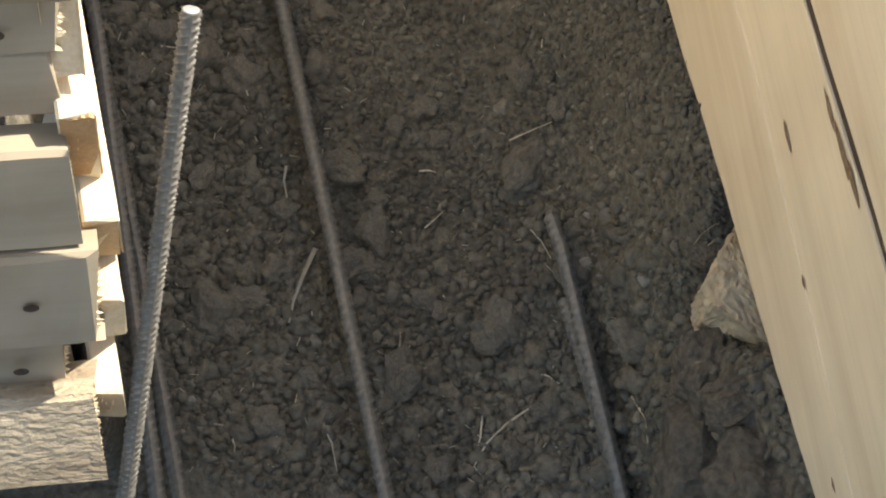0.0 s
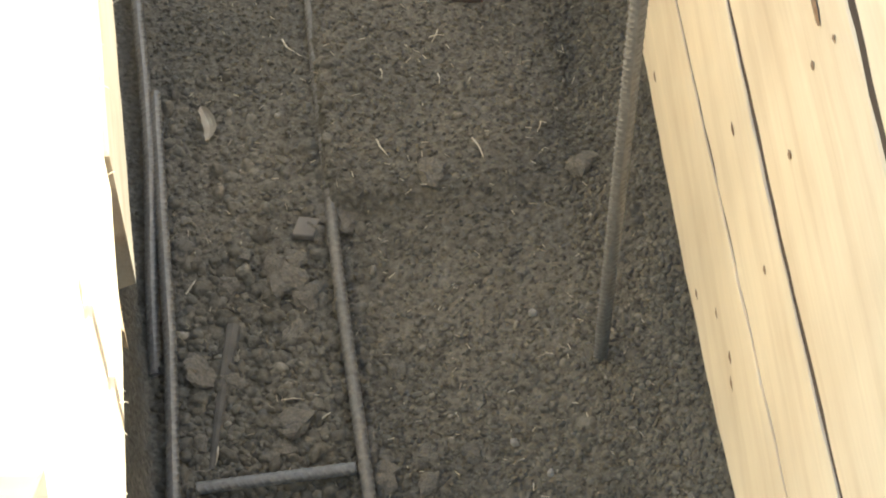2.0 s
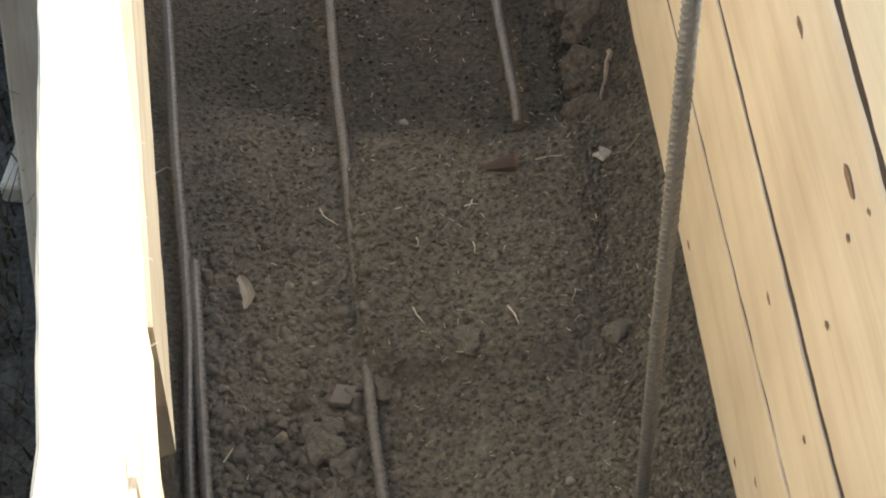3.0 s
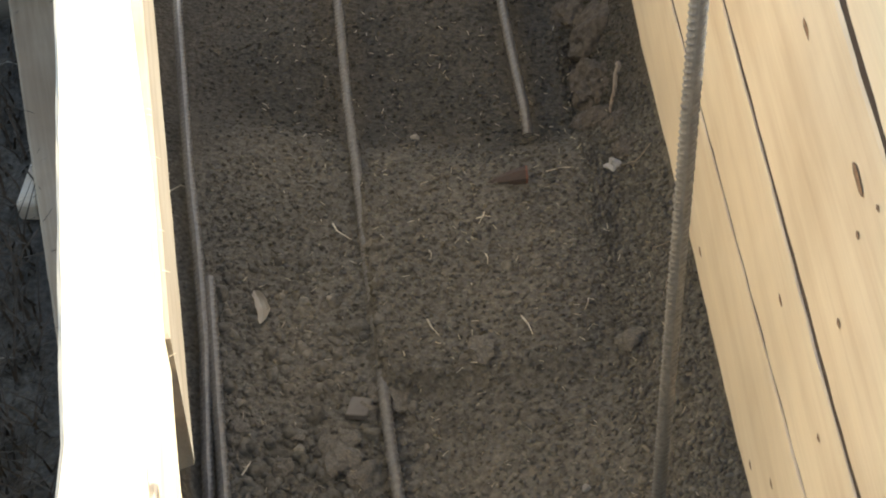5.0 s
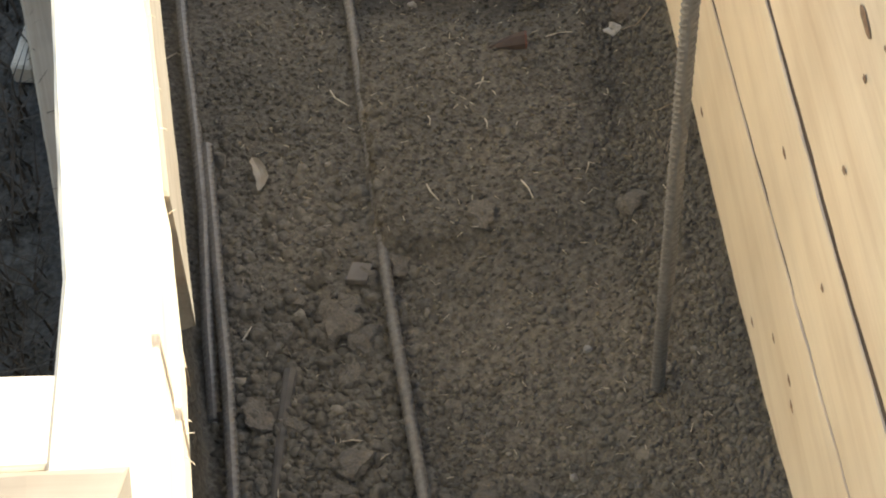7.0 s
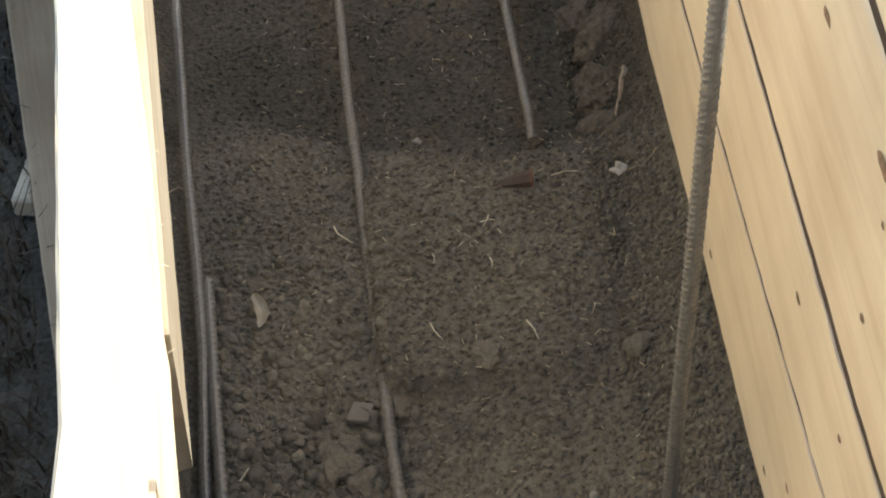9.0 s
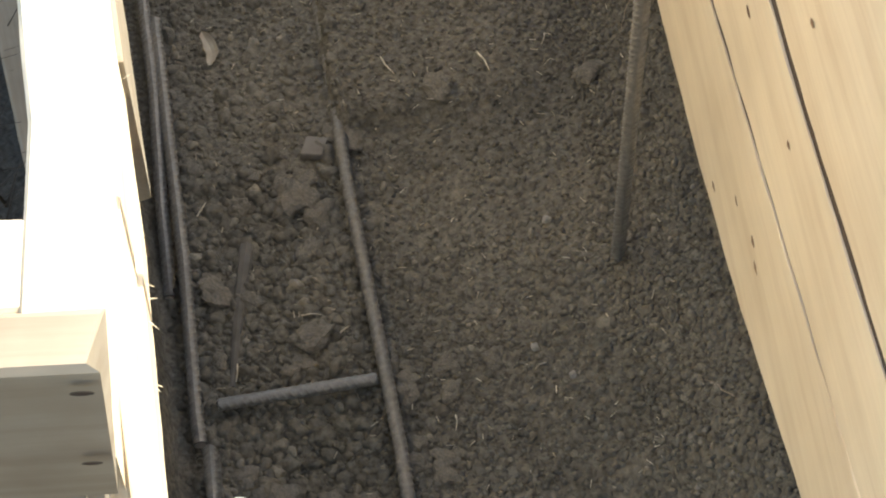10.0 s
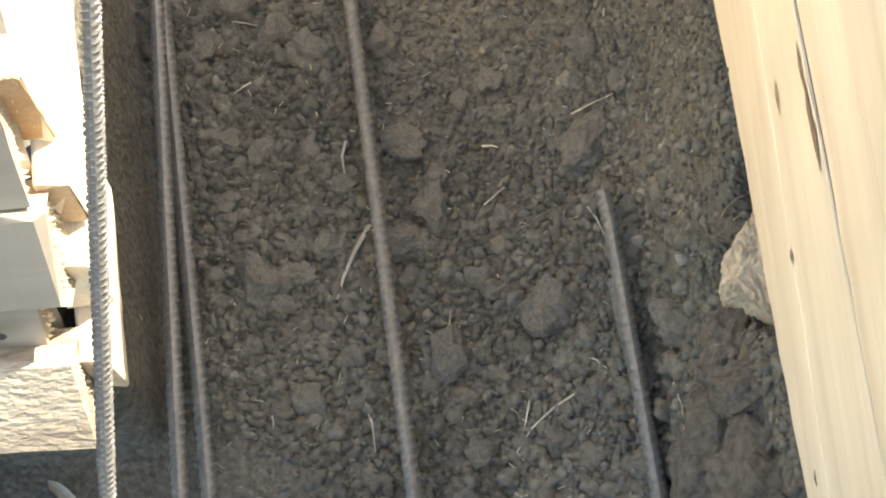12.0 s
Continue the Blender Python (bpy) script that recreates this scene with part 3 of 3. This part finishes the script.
BAR1 = bar([(-0.209, -0.767, 0.0), (-0.126, -0.507, 0.437)], "slanting ribbed steel rebar with a cut bright end", 0.0088, 0.0046, 0.0014)
bar([(0.1283, -0.143, 0.02), (0.0881, -0.142, 0.76)], "upright ribbed steel rebar driven into the soil", 0.0100, 0.0050, 0.0010)


# ---- loose things ----
def bar_dirt(name, count, seed):
    """Crumbs and dust lumps clinging to the lying bars."""
    rng = random.Random(seed)
    verts, faces = [], []
    runs = (((-0.067, -0.021), (-0.042, -0.28)), ((-0.042, -0.28), (-0.020, -0.646)), ((0.130, -0.49), (0.138, -0.664)), ((-0.171, -0.288), (-0.144, -0.652)), ((-0.170, -0.215), (-0.055, -0.204)))
    for _ in range(count):
        a, b2 = runs[rng.randrange(len(runs))]
        t = rng.random()
        r = rng.uniform(0.0012, 0.0036)
        side = rng.choice((-1, 1)) * rng.uniform(0.0035, 0.0075)
        c = Vector((a[0] + (b2[0] - a[0]) * t + side, a[1] + (b2[1] - a[1]) * t, 0.014 + 0.004 * rng.random() - abs(side) * 0.3))
        b0 = len(verts)
        q = [rng.uniform(0.7, 1.3) for _ in range(6)]
        verts += [c + Vector((r * q[0], 0, 0)), c - Vector((r * q[1], 0, 0)), c + Vector((0, r * q[2], 0)), c - Vector((0, r * q[3], 0)), c + Vector((0, 0, r * q[4])), c - Vector((0, 0, r * q[5]))]
        faces += [(b0 + i, b0 + j, b0 + k) for i, j, k in ((0, 2, 4), (2, 1, 4), (1, 3, 4), (3, 0, 4), (2, 0, 5), (1, 2, 5), (3, 1, 5), (0, 3, 5))]
    return tagged(new(name, mesh_of(name, verts, faces, CLOD)), "soil crumbs lying against and over the steel bars", "soil", kind="stuff")


bar_dirt("bar_crumbs", 700, 33)


def tube(name, pts, radius, mat, sides=5):
    verts, faces = [], []
    pts = [Vector(p) for p in pts]
    for i, p in enumerate(pts):
        d = (pts[min(i + 1, len(pts) - 1)] - pts[max(i - 1, 0)]).normalized()
        a = d.cross(Vector((0, 0, 1)) if abs(d.z) < 0.9 else Vector((1, 0, 0))).normalized()
        b2 = a.cross(d)
        r = radius * (1 - 0.6 * i / max(1, len(pts) - 1))
        for j in range(sides):
            t = 2 * math.pi * j / sides
            verts.append(p + a * math.cos(t) * r + b2 * math.sin(t) * r)
    for i in range(len(pts) - 1):
        for j in range(sides):
            a0, b0 = i * sides + j, i * sides + (j + 1) % sides
            faces.append((a0, b0, b0 + sides, a0 + sides))
    faces += [tuple(range(sides)), tuple(range(len(verts) - 1, len(verts) - 1 - sides, -1))]
    return mesh_of(name, verts, faces, mat)


def wedge_stone():
    """A broken wedge of stone: a hull of a few corners, split finely and roughened."""
    rim = ((0.2000, -0.534), (0.1790, -0.558), (0.1655, -0.577), (0.1665, -0.590), (0.1820, -0.605), (0.2010, -0.624), (0.235, -0.610), (0.232, -0.545))
    bm = bmesh.new()
    for k, (x, y) in enumerate(rim):
        bm.verts.new((x, y, 0.202 + 0.004 * (k % 2)))
        bm.verts.new((x + 0.008, y, 0.140))
    bm.verts.new((0.190, -0.580, 0.212))
    bmesh.ops.convex_hull(bm, input=list(bm.verts))
    for _ in range(4):
        bmesh.ops.subdivide_edges(bm, edges=list(bm.edges), cuts=1, use_grid_fill=True, smooth=0.12)
    for v in bm.verts:
        p = v.co
        push = 0.0030 * noise.noise(p * 95) + 0.0020 * noise.noise(p * 260) + 0.0012 * noise.noise(p * 620)
        v.co = p + (p - Vector((0.200, -0.580, 0.178))).normalized() * push
    bmesh.ops.recalc_face_normals(bm, faces=list(bm.faces))
    me = bpy.data.meshes.new("stone")
    bm.to_mesh(me)
    bm.free()
    me.materials.append(STONE)
    return tagged(new("stone", me), "angular pale limestone lump wedged under the planks", "stone")


wedge_stone()


def on_ground(x, y, lift=0.0):
    return Vector((x, y, height(x, y) + lift))


# clods that stand out of the crumbs
CLODS = [lump_mesh("clod", LUMP, 200 + k, 0.42, 3) for k in range(6)]


def clod(x, y, size, seed):
    rng = random.Random(seed)
    ob = new("clod", CLODS[seed % 6])
    ob.parent = GROUND
    r = size * 0.5
    ob.matrix_basis = Matrix.Translation(on_ground(x, y, r * 0.22)) @ Euler((rng.uniform(-0.4, 0.4), rng.uniform(-0.4, 0.4), rng.uniform(0, 6.28))).to_matrix().to_4x4() @ Matrix.Diagonal((r * rng.uniform(0.9, 1.15), r * rng.uniform(0.75, 1.0), r * rng.uniform(0.45, 0.65), 1))


LARGE = [(-0.008, -0.403, 0.031), (-0.072, -0.326, 0.030), (0.015, -0.556, 0.030), (0.152, -0.573, 0.030), (0.082, -0.536, 0.042), (-0.111, -0.499, 0.032), (-0.084, -0.493, 0.024), (-0.082, -0.580, 0.024), (0.030, -0.622, 0.021), (0.114, -0.425, 0.039), (-0.049, -0.551, 0.016), (0.037, -0.506, 0.020), (-0.108, -0.399, 0.021), (-0.075, -0.401, 0.017), (-0.097, -0.306, 0.025), (-0.132, -0.436, 0.020)]
FARTHER = [(-0.111, -0.028, 0.036), (-0.092, -0.046, 0.021), (0.011, 0.058, 0.026), (0.134, 0.056, 0.026), (-0.034, -0.213, 0.018), (-0.001, -0.216, 0.018), (-0.003, -0.191, 0.016), (-0.067, -0.073, 0.018), (-0.102, -0.076, 0.019), (-0.127, -0.280, 0.026), (-0.045, -0.188, 0.018), (-0.147, -0.120, 0.020), (0.031, -0.194, 0.018)]
for k, (x, y, size) in enumerate(LARGE + FARTHER):
    clod(x, y, size, k)
rng = random.Random(77)
for k in range(150):
    x, y = rng.uniform(-0.20, 0.15), rng.uniform(-0.95, 0.05)
    if x > 0.0 and y > -0.3 or settled(x, y) < 0.6:
        continue
    clod(x, y, rng.uniform(0.012, 0.022) if rng.random() < 0.85 else rng.uniform(0.022, 0.032), 100 + k)

# big smooth earth lumps pressed into the east bank
for k, (x, y, size) in enumerate(((0.169, -0.622, 0.046), (0.160, -0.640, 0.032), (0.172, -0.648, 0.042), (0.166, -0.674, 0.072), (0.172, -0.708, 0.066), (0.158, -0.705, 0.044), (0.173, -0.738, 0.058), (0.166, -0.768, 0.052), (0.178, -0.548, 0.028), (0.150, 0.395, 0.055), (0.160, 0.350, 0.036), (0.158, 0.455, 0.065), (0.138, 0.485, 0.050), (0.166, 0.535, 0.075), (0.148, 0.590, 0.070), (0.166, 0.300, 0.036))):
    ob = new("earth_lump", lump_mesh("earth_lump", EARTH, 500 + k, 0.22, 4))
    ob.parent = GROUND
    ob.matrix_basis = Matrix.Translation(on_ground(x, y, -0.26 * size)) @ Matrix.Rotation(-0.7, 4, "Y") @ Matrix.Rotation(k * 0.9, 4, "Z") @ Matrix.Diagonal((size * 0.46, size * 0.56, size * 0.36, 1))

# pale pebbles
for k, (x, y, size) in enumerate(((0.139, -0.509, 0.012), (0.062, -0.193, 0.008), (0.085, -0.223, 0.007), (-0.034, 0.400, 0.010), (0.082, -0.087, 0.009), (0.040, -0.50, 0.009), (0.155, -0.545, 0.010), (-0.13, -0.56, 0.008), (-0.115, -0.648, 0.010), (0.131, -0.524, 0.013))):
    ob = new("pebble", lump_mesh("pebble", PEBBLE, 300 + k, 0.25, 2))
    ob.matrix_basis = Matrix.Translation(on_ground(x, y, size * 0.2)) @ Euler((k, k * 2.0, k * 3.0)).to_matrix().to_4x4() @ Matrix.Diagonal((size * 0.5, size * 0.42, size * 0.36, 1))
    tagged(ob, "small pale stone chip lying on the soil", "stone", "pale stone chips")


def straw(points, radius, mat=STRAW, name="straw", label="short dry pale straw lying on the soil", lift=0.003):
    pts = [on_ground(x, y, lift + 0.002 * (i % 2)) for i, (x, y) in enumerate(points)]
    return tagged(new(name, tube(name, pts, radius, mat)), label, name, "dry straws")


NEAR_STRAW = [(-0.072, -0.664, -0.060, -0.688), (-0.046, -0.672, -0.038, -0.676), (-0.114, -0.346, -0.126, -0.354), (0.106, -0.404, 0.133, -0.402), (0.045, -0.409, 0.056, -0.412), (0.043, -0.452, 0.058, -0.441), (0.015, -0.526, 0.011, -0.543), (-0.106, -0.590, -0.106, -0.601), (0.147, -0.607, 0.148, -0.645), (0.108, -0.467, 0.119, -0.497), (0.101, -0.573, 0.109, -0.581), (0.062, -0.593, 0.053, -0.621)]
FAR_STRAW = [(0.105, 0.112, 0.101, 0.099), (-0.187, -0.036, -0.180, -0.023), (-0.181, 0.003, -0.190, 0.002), (0.024, 0.231, 0.018, 0.215), (-0.080, -0.156, -0.072, -0.150), (-0.110, -0.138, -0.093, -0.138), (-0.157, -0.176, -0.158, -0.191), (-0.028, 0.181, -0.027, 0.169), (0.021, 0.172, 0.022, 0.158), (-0.128, -0.290, -0.110, -0.293), (0.0, -0.236, -0.001, -0.248), (0.084, 0.279, 0.109, 0.284), (0.016, 0.222, 0.029, 0.224)]
for x0, y0, x1, y1 in NEAR_STRAW + FAR_STRAW:
    straw([(x0, y0), ((x0 + x1) / 2 + 0.001, (y0 + y1) / 2), (x1, y1)], 0.0008)
straw([(-0.036, -0.461), (-0.047, -0.481), (-0.055, -0.497), (-0.060, -0.513)], 0.0019, LEAF, "grass_blade", "long withered grass blade on the soil")
straw([(-0.049, -0.397), (-0.052, -0.409), (-0.051, -0.421)], 0.0012, LEAF, "grass_blade", "short withered grass blade on the soil")
for pts in ([(-0.045, -0.584), (-0.041, -0.600), (-0.040, -0.619)], [(0.093, -0.594), (0.076, -0.602), (0.062, -0.612), (0.051, -0.627), (0.055, -0.633)], [(-0.114, 0.237), (-0.110, 0.226), (-0.097, 0.216)], [(0.046, 0.092), (0.051, 0.080), (0.054, 0.070)], [(-0.033, 0.100), (-0.030, 0.090), (-0.023, 0.081)]):
    straw(pts, 0.0010, STRAW, "rootlet", "thin pale curled rootlet on the soil")


def loose_bits(name, count, seed):
    """Tiny bits of straw, far too many to count."""
    rng = random.Random(seed)
    verts, faces = [], []
    for _ in range(count):
        x, y, a, ln, w = rng.uniform(-0.19, 0.16), rng.uniform(-0.95, 0.6), rng.uniform(0, 6.28), rng.uniform(0.0015, 0.007), rng.uniform(0.0002, 0.0005)
        p, d = on_ground(x, y, 0.004), Vector((math.cos(a), math.sin(a), rng.uniform(-0.1, 0.3)))
        q = Vector((-math.sin(a), math.cos(a), 0)) * w
        b0 = len(verts)
        u = Vector((0, 0, w))
        verts += [p - q, p + q, p + u * 1.6, p + d * ln - q, p + d * ln + q, p + d * ln + u * 1.6]
        faces += [(b0, b0 + 1, b0 + 4, b0 + 3), (b0 + 1, b0 + 2, b0 + 5, b0 + 4), (b0 + 2, b0, b0 + 3, b0 + 5), (b0, b0 + 2, b0 + 1), (b0 + 3, b0 + 4, b0 + 5)]
    return tagged(new(name, mesh_of(name, verts, faces, STRAW)), "tiny scattered bits of dry straw on the soil", "straw", kind="stuff")


loose_bits("straw_bits", 800, 8)

# roots hanging out of the east bank, over its face
def bank_root(points, radius):
    """Points across and along the bank, laid on its surface."""
    rr = random.Random(int(abs(points[0][1]) * 1e4))
    pts = []
    for (x0, y0), (x1, y1) in zip(points, points[1:]):
        for i in range(4):
            t = i / 4
            pts.append(on_ground(x0 + (x1 - x0) * t + rr.uniform(-0.0010, 0.0010), y0 + (y1 - y0) * t + rr.uniform(-0.0012, 0.0012), 0.004 + rr.uniform(0, 0.002)))
    pts.append(on_ground(*points[-1], 0.004))
    tagged(new("root", tube("root", pts, radius, ROOT)), "thin pale root hanging out of the trench bank", "root", "hanging roots")


bank_root([(0.1785, -0.735), (0.172, -0.716), (0.166, -0.700), (0.160, -0.686)], 0.0009)
bank_root([(0.1785, -0.738), (0.170, -0.727), (0.162, -0.722), (0.154, -0.720)], 0.0009)
for k in range(4):
    bank_root([(0.1790 - 0.001 * k, -0.772 + 0.006 * k), (0.172 - 0.0012 * k, -0.776 + 0.003 * k), (0.166 - 0.001 * k, -0.782 + 0.001 * k)], 0.0007)
for k in range(3):
    bank_root([(0.1795, -0.756 + 0.005 * k), (0.173, -0.752 + 0.004 * k), (0.168, -0.756 + 0.006 * k)], 0.0006)
bank_root([(0.1790, -0.548), (0.168, -0.550), (0.160, -0.558), (0.158, -0.566)], 0.0005)
bank_root([(0.1795, -0.540), (0.166, -0.546), (0.160, -0.553)], 0.0005)
bank_root([(0.176, -0.612), (0.166, -0.610), (0.158, -0.606)], 0.0004)
bank_root([(0.172, 0.440), (0.165, 0.415), (0.158, 0.385)], 0.0034)
bank_root([(0.1785, 0.115), (0.168, 0.100), (0.163, 0.086)], 0.0006)
bank_root([(0.1785, 0.140), (0.166, 0.150), (0.160, 0.166)], 0.0005)
bank_root([(0.178, 0.275), (0.163, 0.268), (0.152, 0.275)], 0.0007)
bank_root([(0.172, -0.30), (0.166, -0.285), (0.158, -0.275)], 0.0005)


def slab(name, corners, z0, thick, mat, label, category):
    """A small flat piece with broken edges."""
    bm = bmesh.new()
    lo = [bm.verts.new((x, y, z0)) for x, y in corners]
    hi = [bm.verts.new((x, y, z0 + thick)) for x, y in corners]
    n = len(corners)
    bm.faces.new(lo[::-1])
    bm.faces.new(hi)
    for i in range(n):
        bm.faces.new((lo[i], lo[(i + 1) % n], hi[(i + 1) % n], hi[i]))
    bmesh.ops.bevel(bm, geom=list(bm.edges), offset=thick * 0.12, segments=1, affect="EDGES")
    me = bpy.data.meshes.new(name)
    bm.to_mesh(me)
    bm.free()
    me.materials.append(mat)
    return tagged(new(name, me), label, category)


slab("wood_chip", [(-0.104, 0.016), (-0.086, 0.014), (-0.080, 0.032), (-0.098, 0.035)], height(-0.092, 0.025) + 0.001, 0.007, plain("weathered_wood", (0.165, 0.148, 0.125), 0.85), "grey weathered square wood chip on the soil", "wood chip")


def brick_piece():
    """A broken wedge of brick: it tapers into the soil and shows its red broken end."""
    z = height(0.052, 0.272)
    ob = thing("brick_piece", "broken dark brick wedge with a red broken end", "brick")
    ring = ((0.0, 0.0), (0.016, 0.001), (0.017, 0.011), (0.009, 0.014), (0.001, 0.010))
    verts = []
    for t, w in ((0.0, 0.12), (0.35, 0.5), (0.7, 0.85), (1.0, 1.0)):
        for k, (a, b2) in enumerate(ring):
            q = noise.noise(Vector((t * 9, k * 3.1, 0.5))) * 0.0016
            verts.append((0.030 + 0.034 * t + q, 0.272 + (a - 0.006) * w + q, z - 0.003 + b2 * w))
    m = len(ring)
    faces = [(i * m + k, i * m + (k + 1) % m, (i + 1) * m + (k + 1) % m, (i + 1) * m + k) for i in range(3) for k in range(m)] + [tuple(range(m))[::-1]]
    part("body", mesh_of("body", verts, [f[::-1] for f in faces], BRICK), ob)
    end = verts[-m:]
    lip = [(x + 0.002, 0.272 + (y - 0.272) * 0.94, z + (h - z) * 0.94) for x, y, h in end]
    part("broken_face", mesh_of("broken_face", end + lip, [(k, k + m, (k + 1) % m + m, (k + 1) % m) for k in range(m)] + [tuple(range(m, 2 * m))], plain("red_brick", (0.17, 0.075, 0.05), 0.95, 0.0, (0.12, 0.06, 0.045), 200.0, 0.001)), ob, None, "dull red broken face")


brick_piece()


def curled_leaf(x, y, length, width, turn):
    """A dry leaf: two halves folded up along a bent midrib, with a ragged rim."""
    rr = random.Random(9)
    n, top, low = 9, [], []
    for i in range(n + 1):
        t = i / n
        w = width * math.sin(math.pi * min(1, t * 0.93 + 0.05)) ** 0.7
        for k in (-1, -0.5, 0, 0.5, 1):
            u = k * w * rr.uniform(0.8, 1.15)
            v = Vector((u * 0.8 + 0.003 * math.sin(t * 4), length * (t - 0.5), abs(k) ** 1.5 * w * 0.75 * (0.4 + t) + 0.004 * t * t))
            top.append(v + Vector((0, 0, 0.0005)))
            low.append(v)
    c, m = len(top), 5
    faces = [(j * m + i, j * m + i + 1, (j + 1) * m + i + 1, (j + 1) * m + i) for j in range(n) for i in range(m - 1)]
    faces += [tuple(q + c for q in f[::-1]) for f in faces]
    me = mesh_of("leaf", top + low, faces, LEAF)
    ob = tagged(new("leaf", me), "small curled dry leaf lying on the soil", "leaf")
    ob.matrix_basis = Matrix.Translation(on_ground(x, y, 0.004)) @ Matrix.Rotation(turn, 4, "Z")


curled_leaf(-0.178, 0.138, 0.034, 0.008, 0.12)
curled_leaf(-0.243, -0.634, 0.028, 0.006, 0.5)
fluff = tagged(new("seed_head", lump_mesh("seed_head", plain("white_fluff", (0.45, 0.43, 0.39), 0.9, 0.0, (0.26, 0.24, 0.21), 200.0), 411, 0.6, 3)), "small whitish crumpled scrap at the foot of the bank", "scrap")
fluff.matrix_basis = Matrix.Translation(on_ground(0.147, 0.283, 0.004)) @ Matrix.Diagonal((0.007, 0.006, 0.005, 1))
stick = tagged(new("stick", tube("stick", [on_ground(-0.148, -0.07, 0.004), on_ground(-0.155, -0.13, 0.004), on_ground(-0.161, -0.195, 0.002)], 0.0062, plain("grey_wood", (0.115, 0.105, 0.09), 0.9), 8)), "grey weathered stick lying on the soil", "stick")

# outside the west formwork
plank = thing("loose_plank", "brown weathered plank lying beside the formwork", "plank")
part("plank", board_mesh("plank", 0.80, 0.025, 0.062, pine("pine_brown", (0.46, 0.35, 0.23), (0.36, 0.26, 0.16), 0.8, 0.5), 120, 0.001, n=40), plank, axes((-0.431, 0.55, 0.208), (0.224, -1, 0), (0, 0, 1)))
slab("wood_offcut", [(-0.339, 0.062), (-0.322, 0.060), (-0.327, 0.105), (-0.333, 0.108)], height(-0.34, 0.09) + 0.002, 0.018, PINE_PALE, "pale pine offcut lying on dark soil", "offcut")
for k in range(14):
    x, y = random.Random(k).uniform(-0.42, -0.26), random.Random(k + 50).uniform(-0.45, 0.3)
    straw([(x, y), (x + 0.012, y + 0.004 * (k % 3)), (x + 0.026, y + 0.01 * (k % 2))], 0.0008)


def grass(name, count, seed):
    """Withered dark grass outside the formwork, far too many blades to count."""
    rng = random.Random(seed)
    verts, faces = [], []
    while count:
        x, y = rng.uniform(-0.60, -0.25), rng.uniform(-0.46, 0.75)
        if x > left_x(y) - 0.05 or abs(x - (-0.375 - 0.185 * (y - 0.55))) < 0.045:
            continue
        count -= 1
        a, ln, w = rng.uniform(0, 6.28), rng.uniform(0.015, 0.06), rng.uniform(0.0006, 0.0016)
        d, q = Vector((math.cos(a), math.sin(a), 0)), Vector((-math.sin(a), math.cos(a), 0)) * w
        p, b0 = on_ground(x, y), len(verts)
        lean = rng.uniform(0.3, 1.2)
        for t in (0.0, 0.5, 1.0):
            c = p + d * (ln * lean * t * t) + Vector((0, 0, ln * 0.7 * t))
            verts += [c - q * (1 - 0.8 * t), c + q * (1 - 0.8 * t)]
        faces += [(b0, b0 + 1, b0 + 3, b0 + 2), (b0 + 2, b0 + 3, b0 + 5, b0 + 4)]
    return tagged(new(name, mesh_of(name, verts, faces, plain("dark_grass", (0.05, 0.036, 0.021), 0.8, 0.0, (0.10, 0.07, 0.042), 40.0))), "dark withered grass outside the formwork", "grass", kind="stuff")


grass("grass", 6000, 21)

# torn fibres along the lower edge of the sunlit planks
for k, y in enumerate((-0.31, -0.315, -0.335, -0.37, -0.372, -0.16, -0.09, -0.05, 0.02, 0.06, 0.065)):
    rr = random.Random(k)
    p = Vector((left_x(y) - 0.001, y, 0.304 + 0.01 * rr.random()))
    q = p + Vector((rr.uniform(0.002, 0.005), rr.uniform(-0.004, 0.003), rr.uniform(-0.003, 0.002)))
    part("splinter", tube("splinter", [p, p.lerp(q, 0.6) + Vector((0, 0, 0.0006)), q], 0.0004, PINE_PALE, 4), WEST)
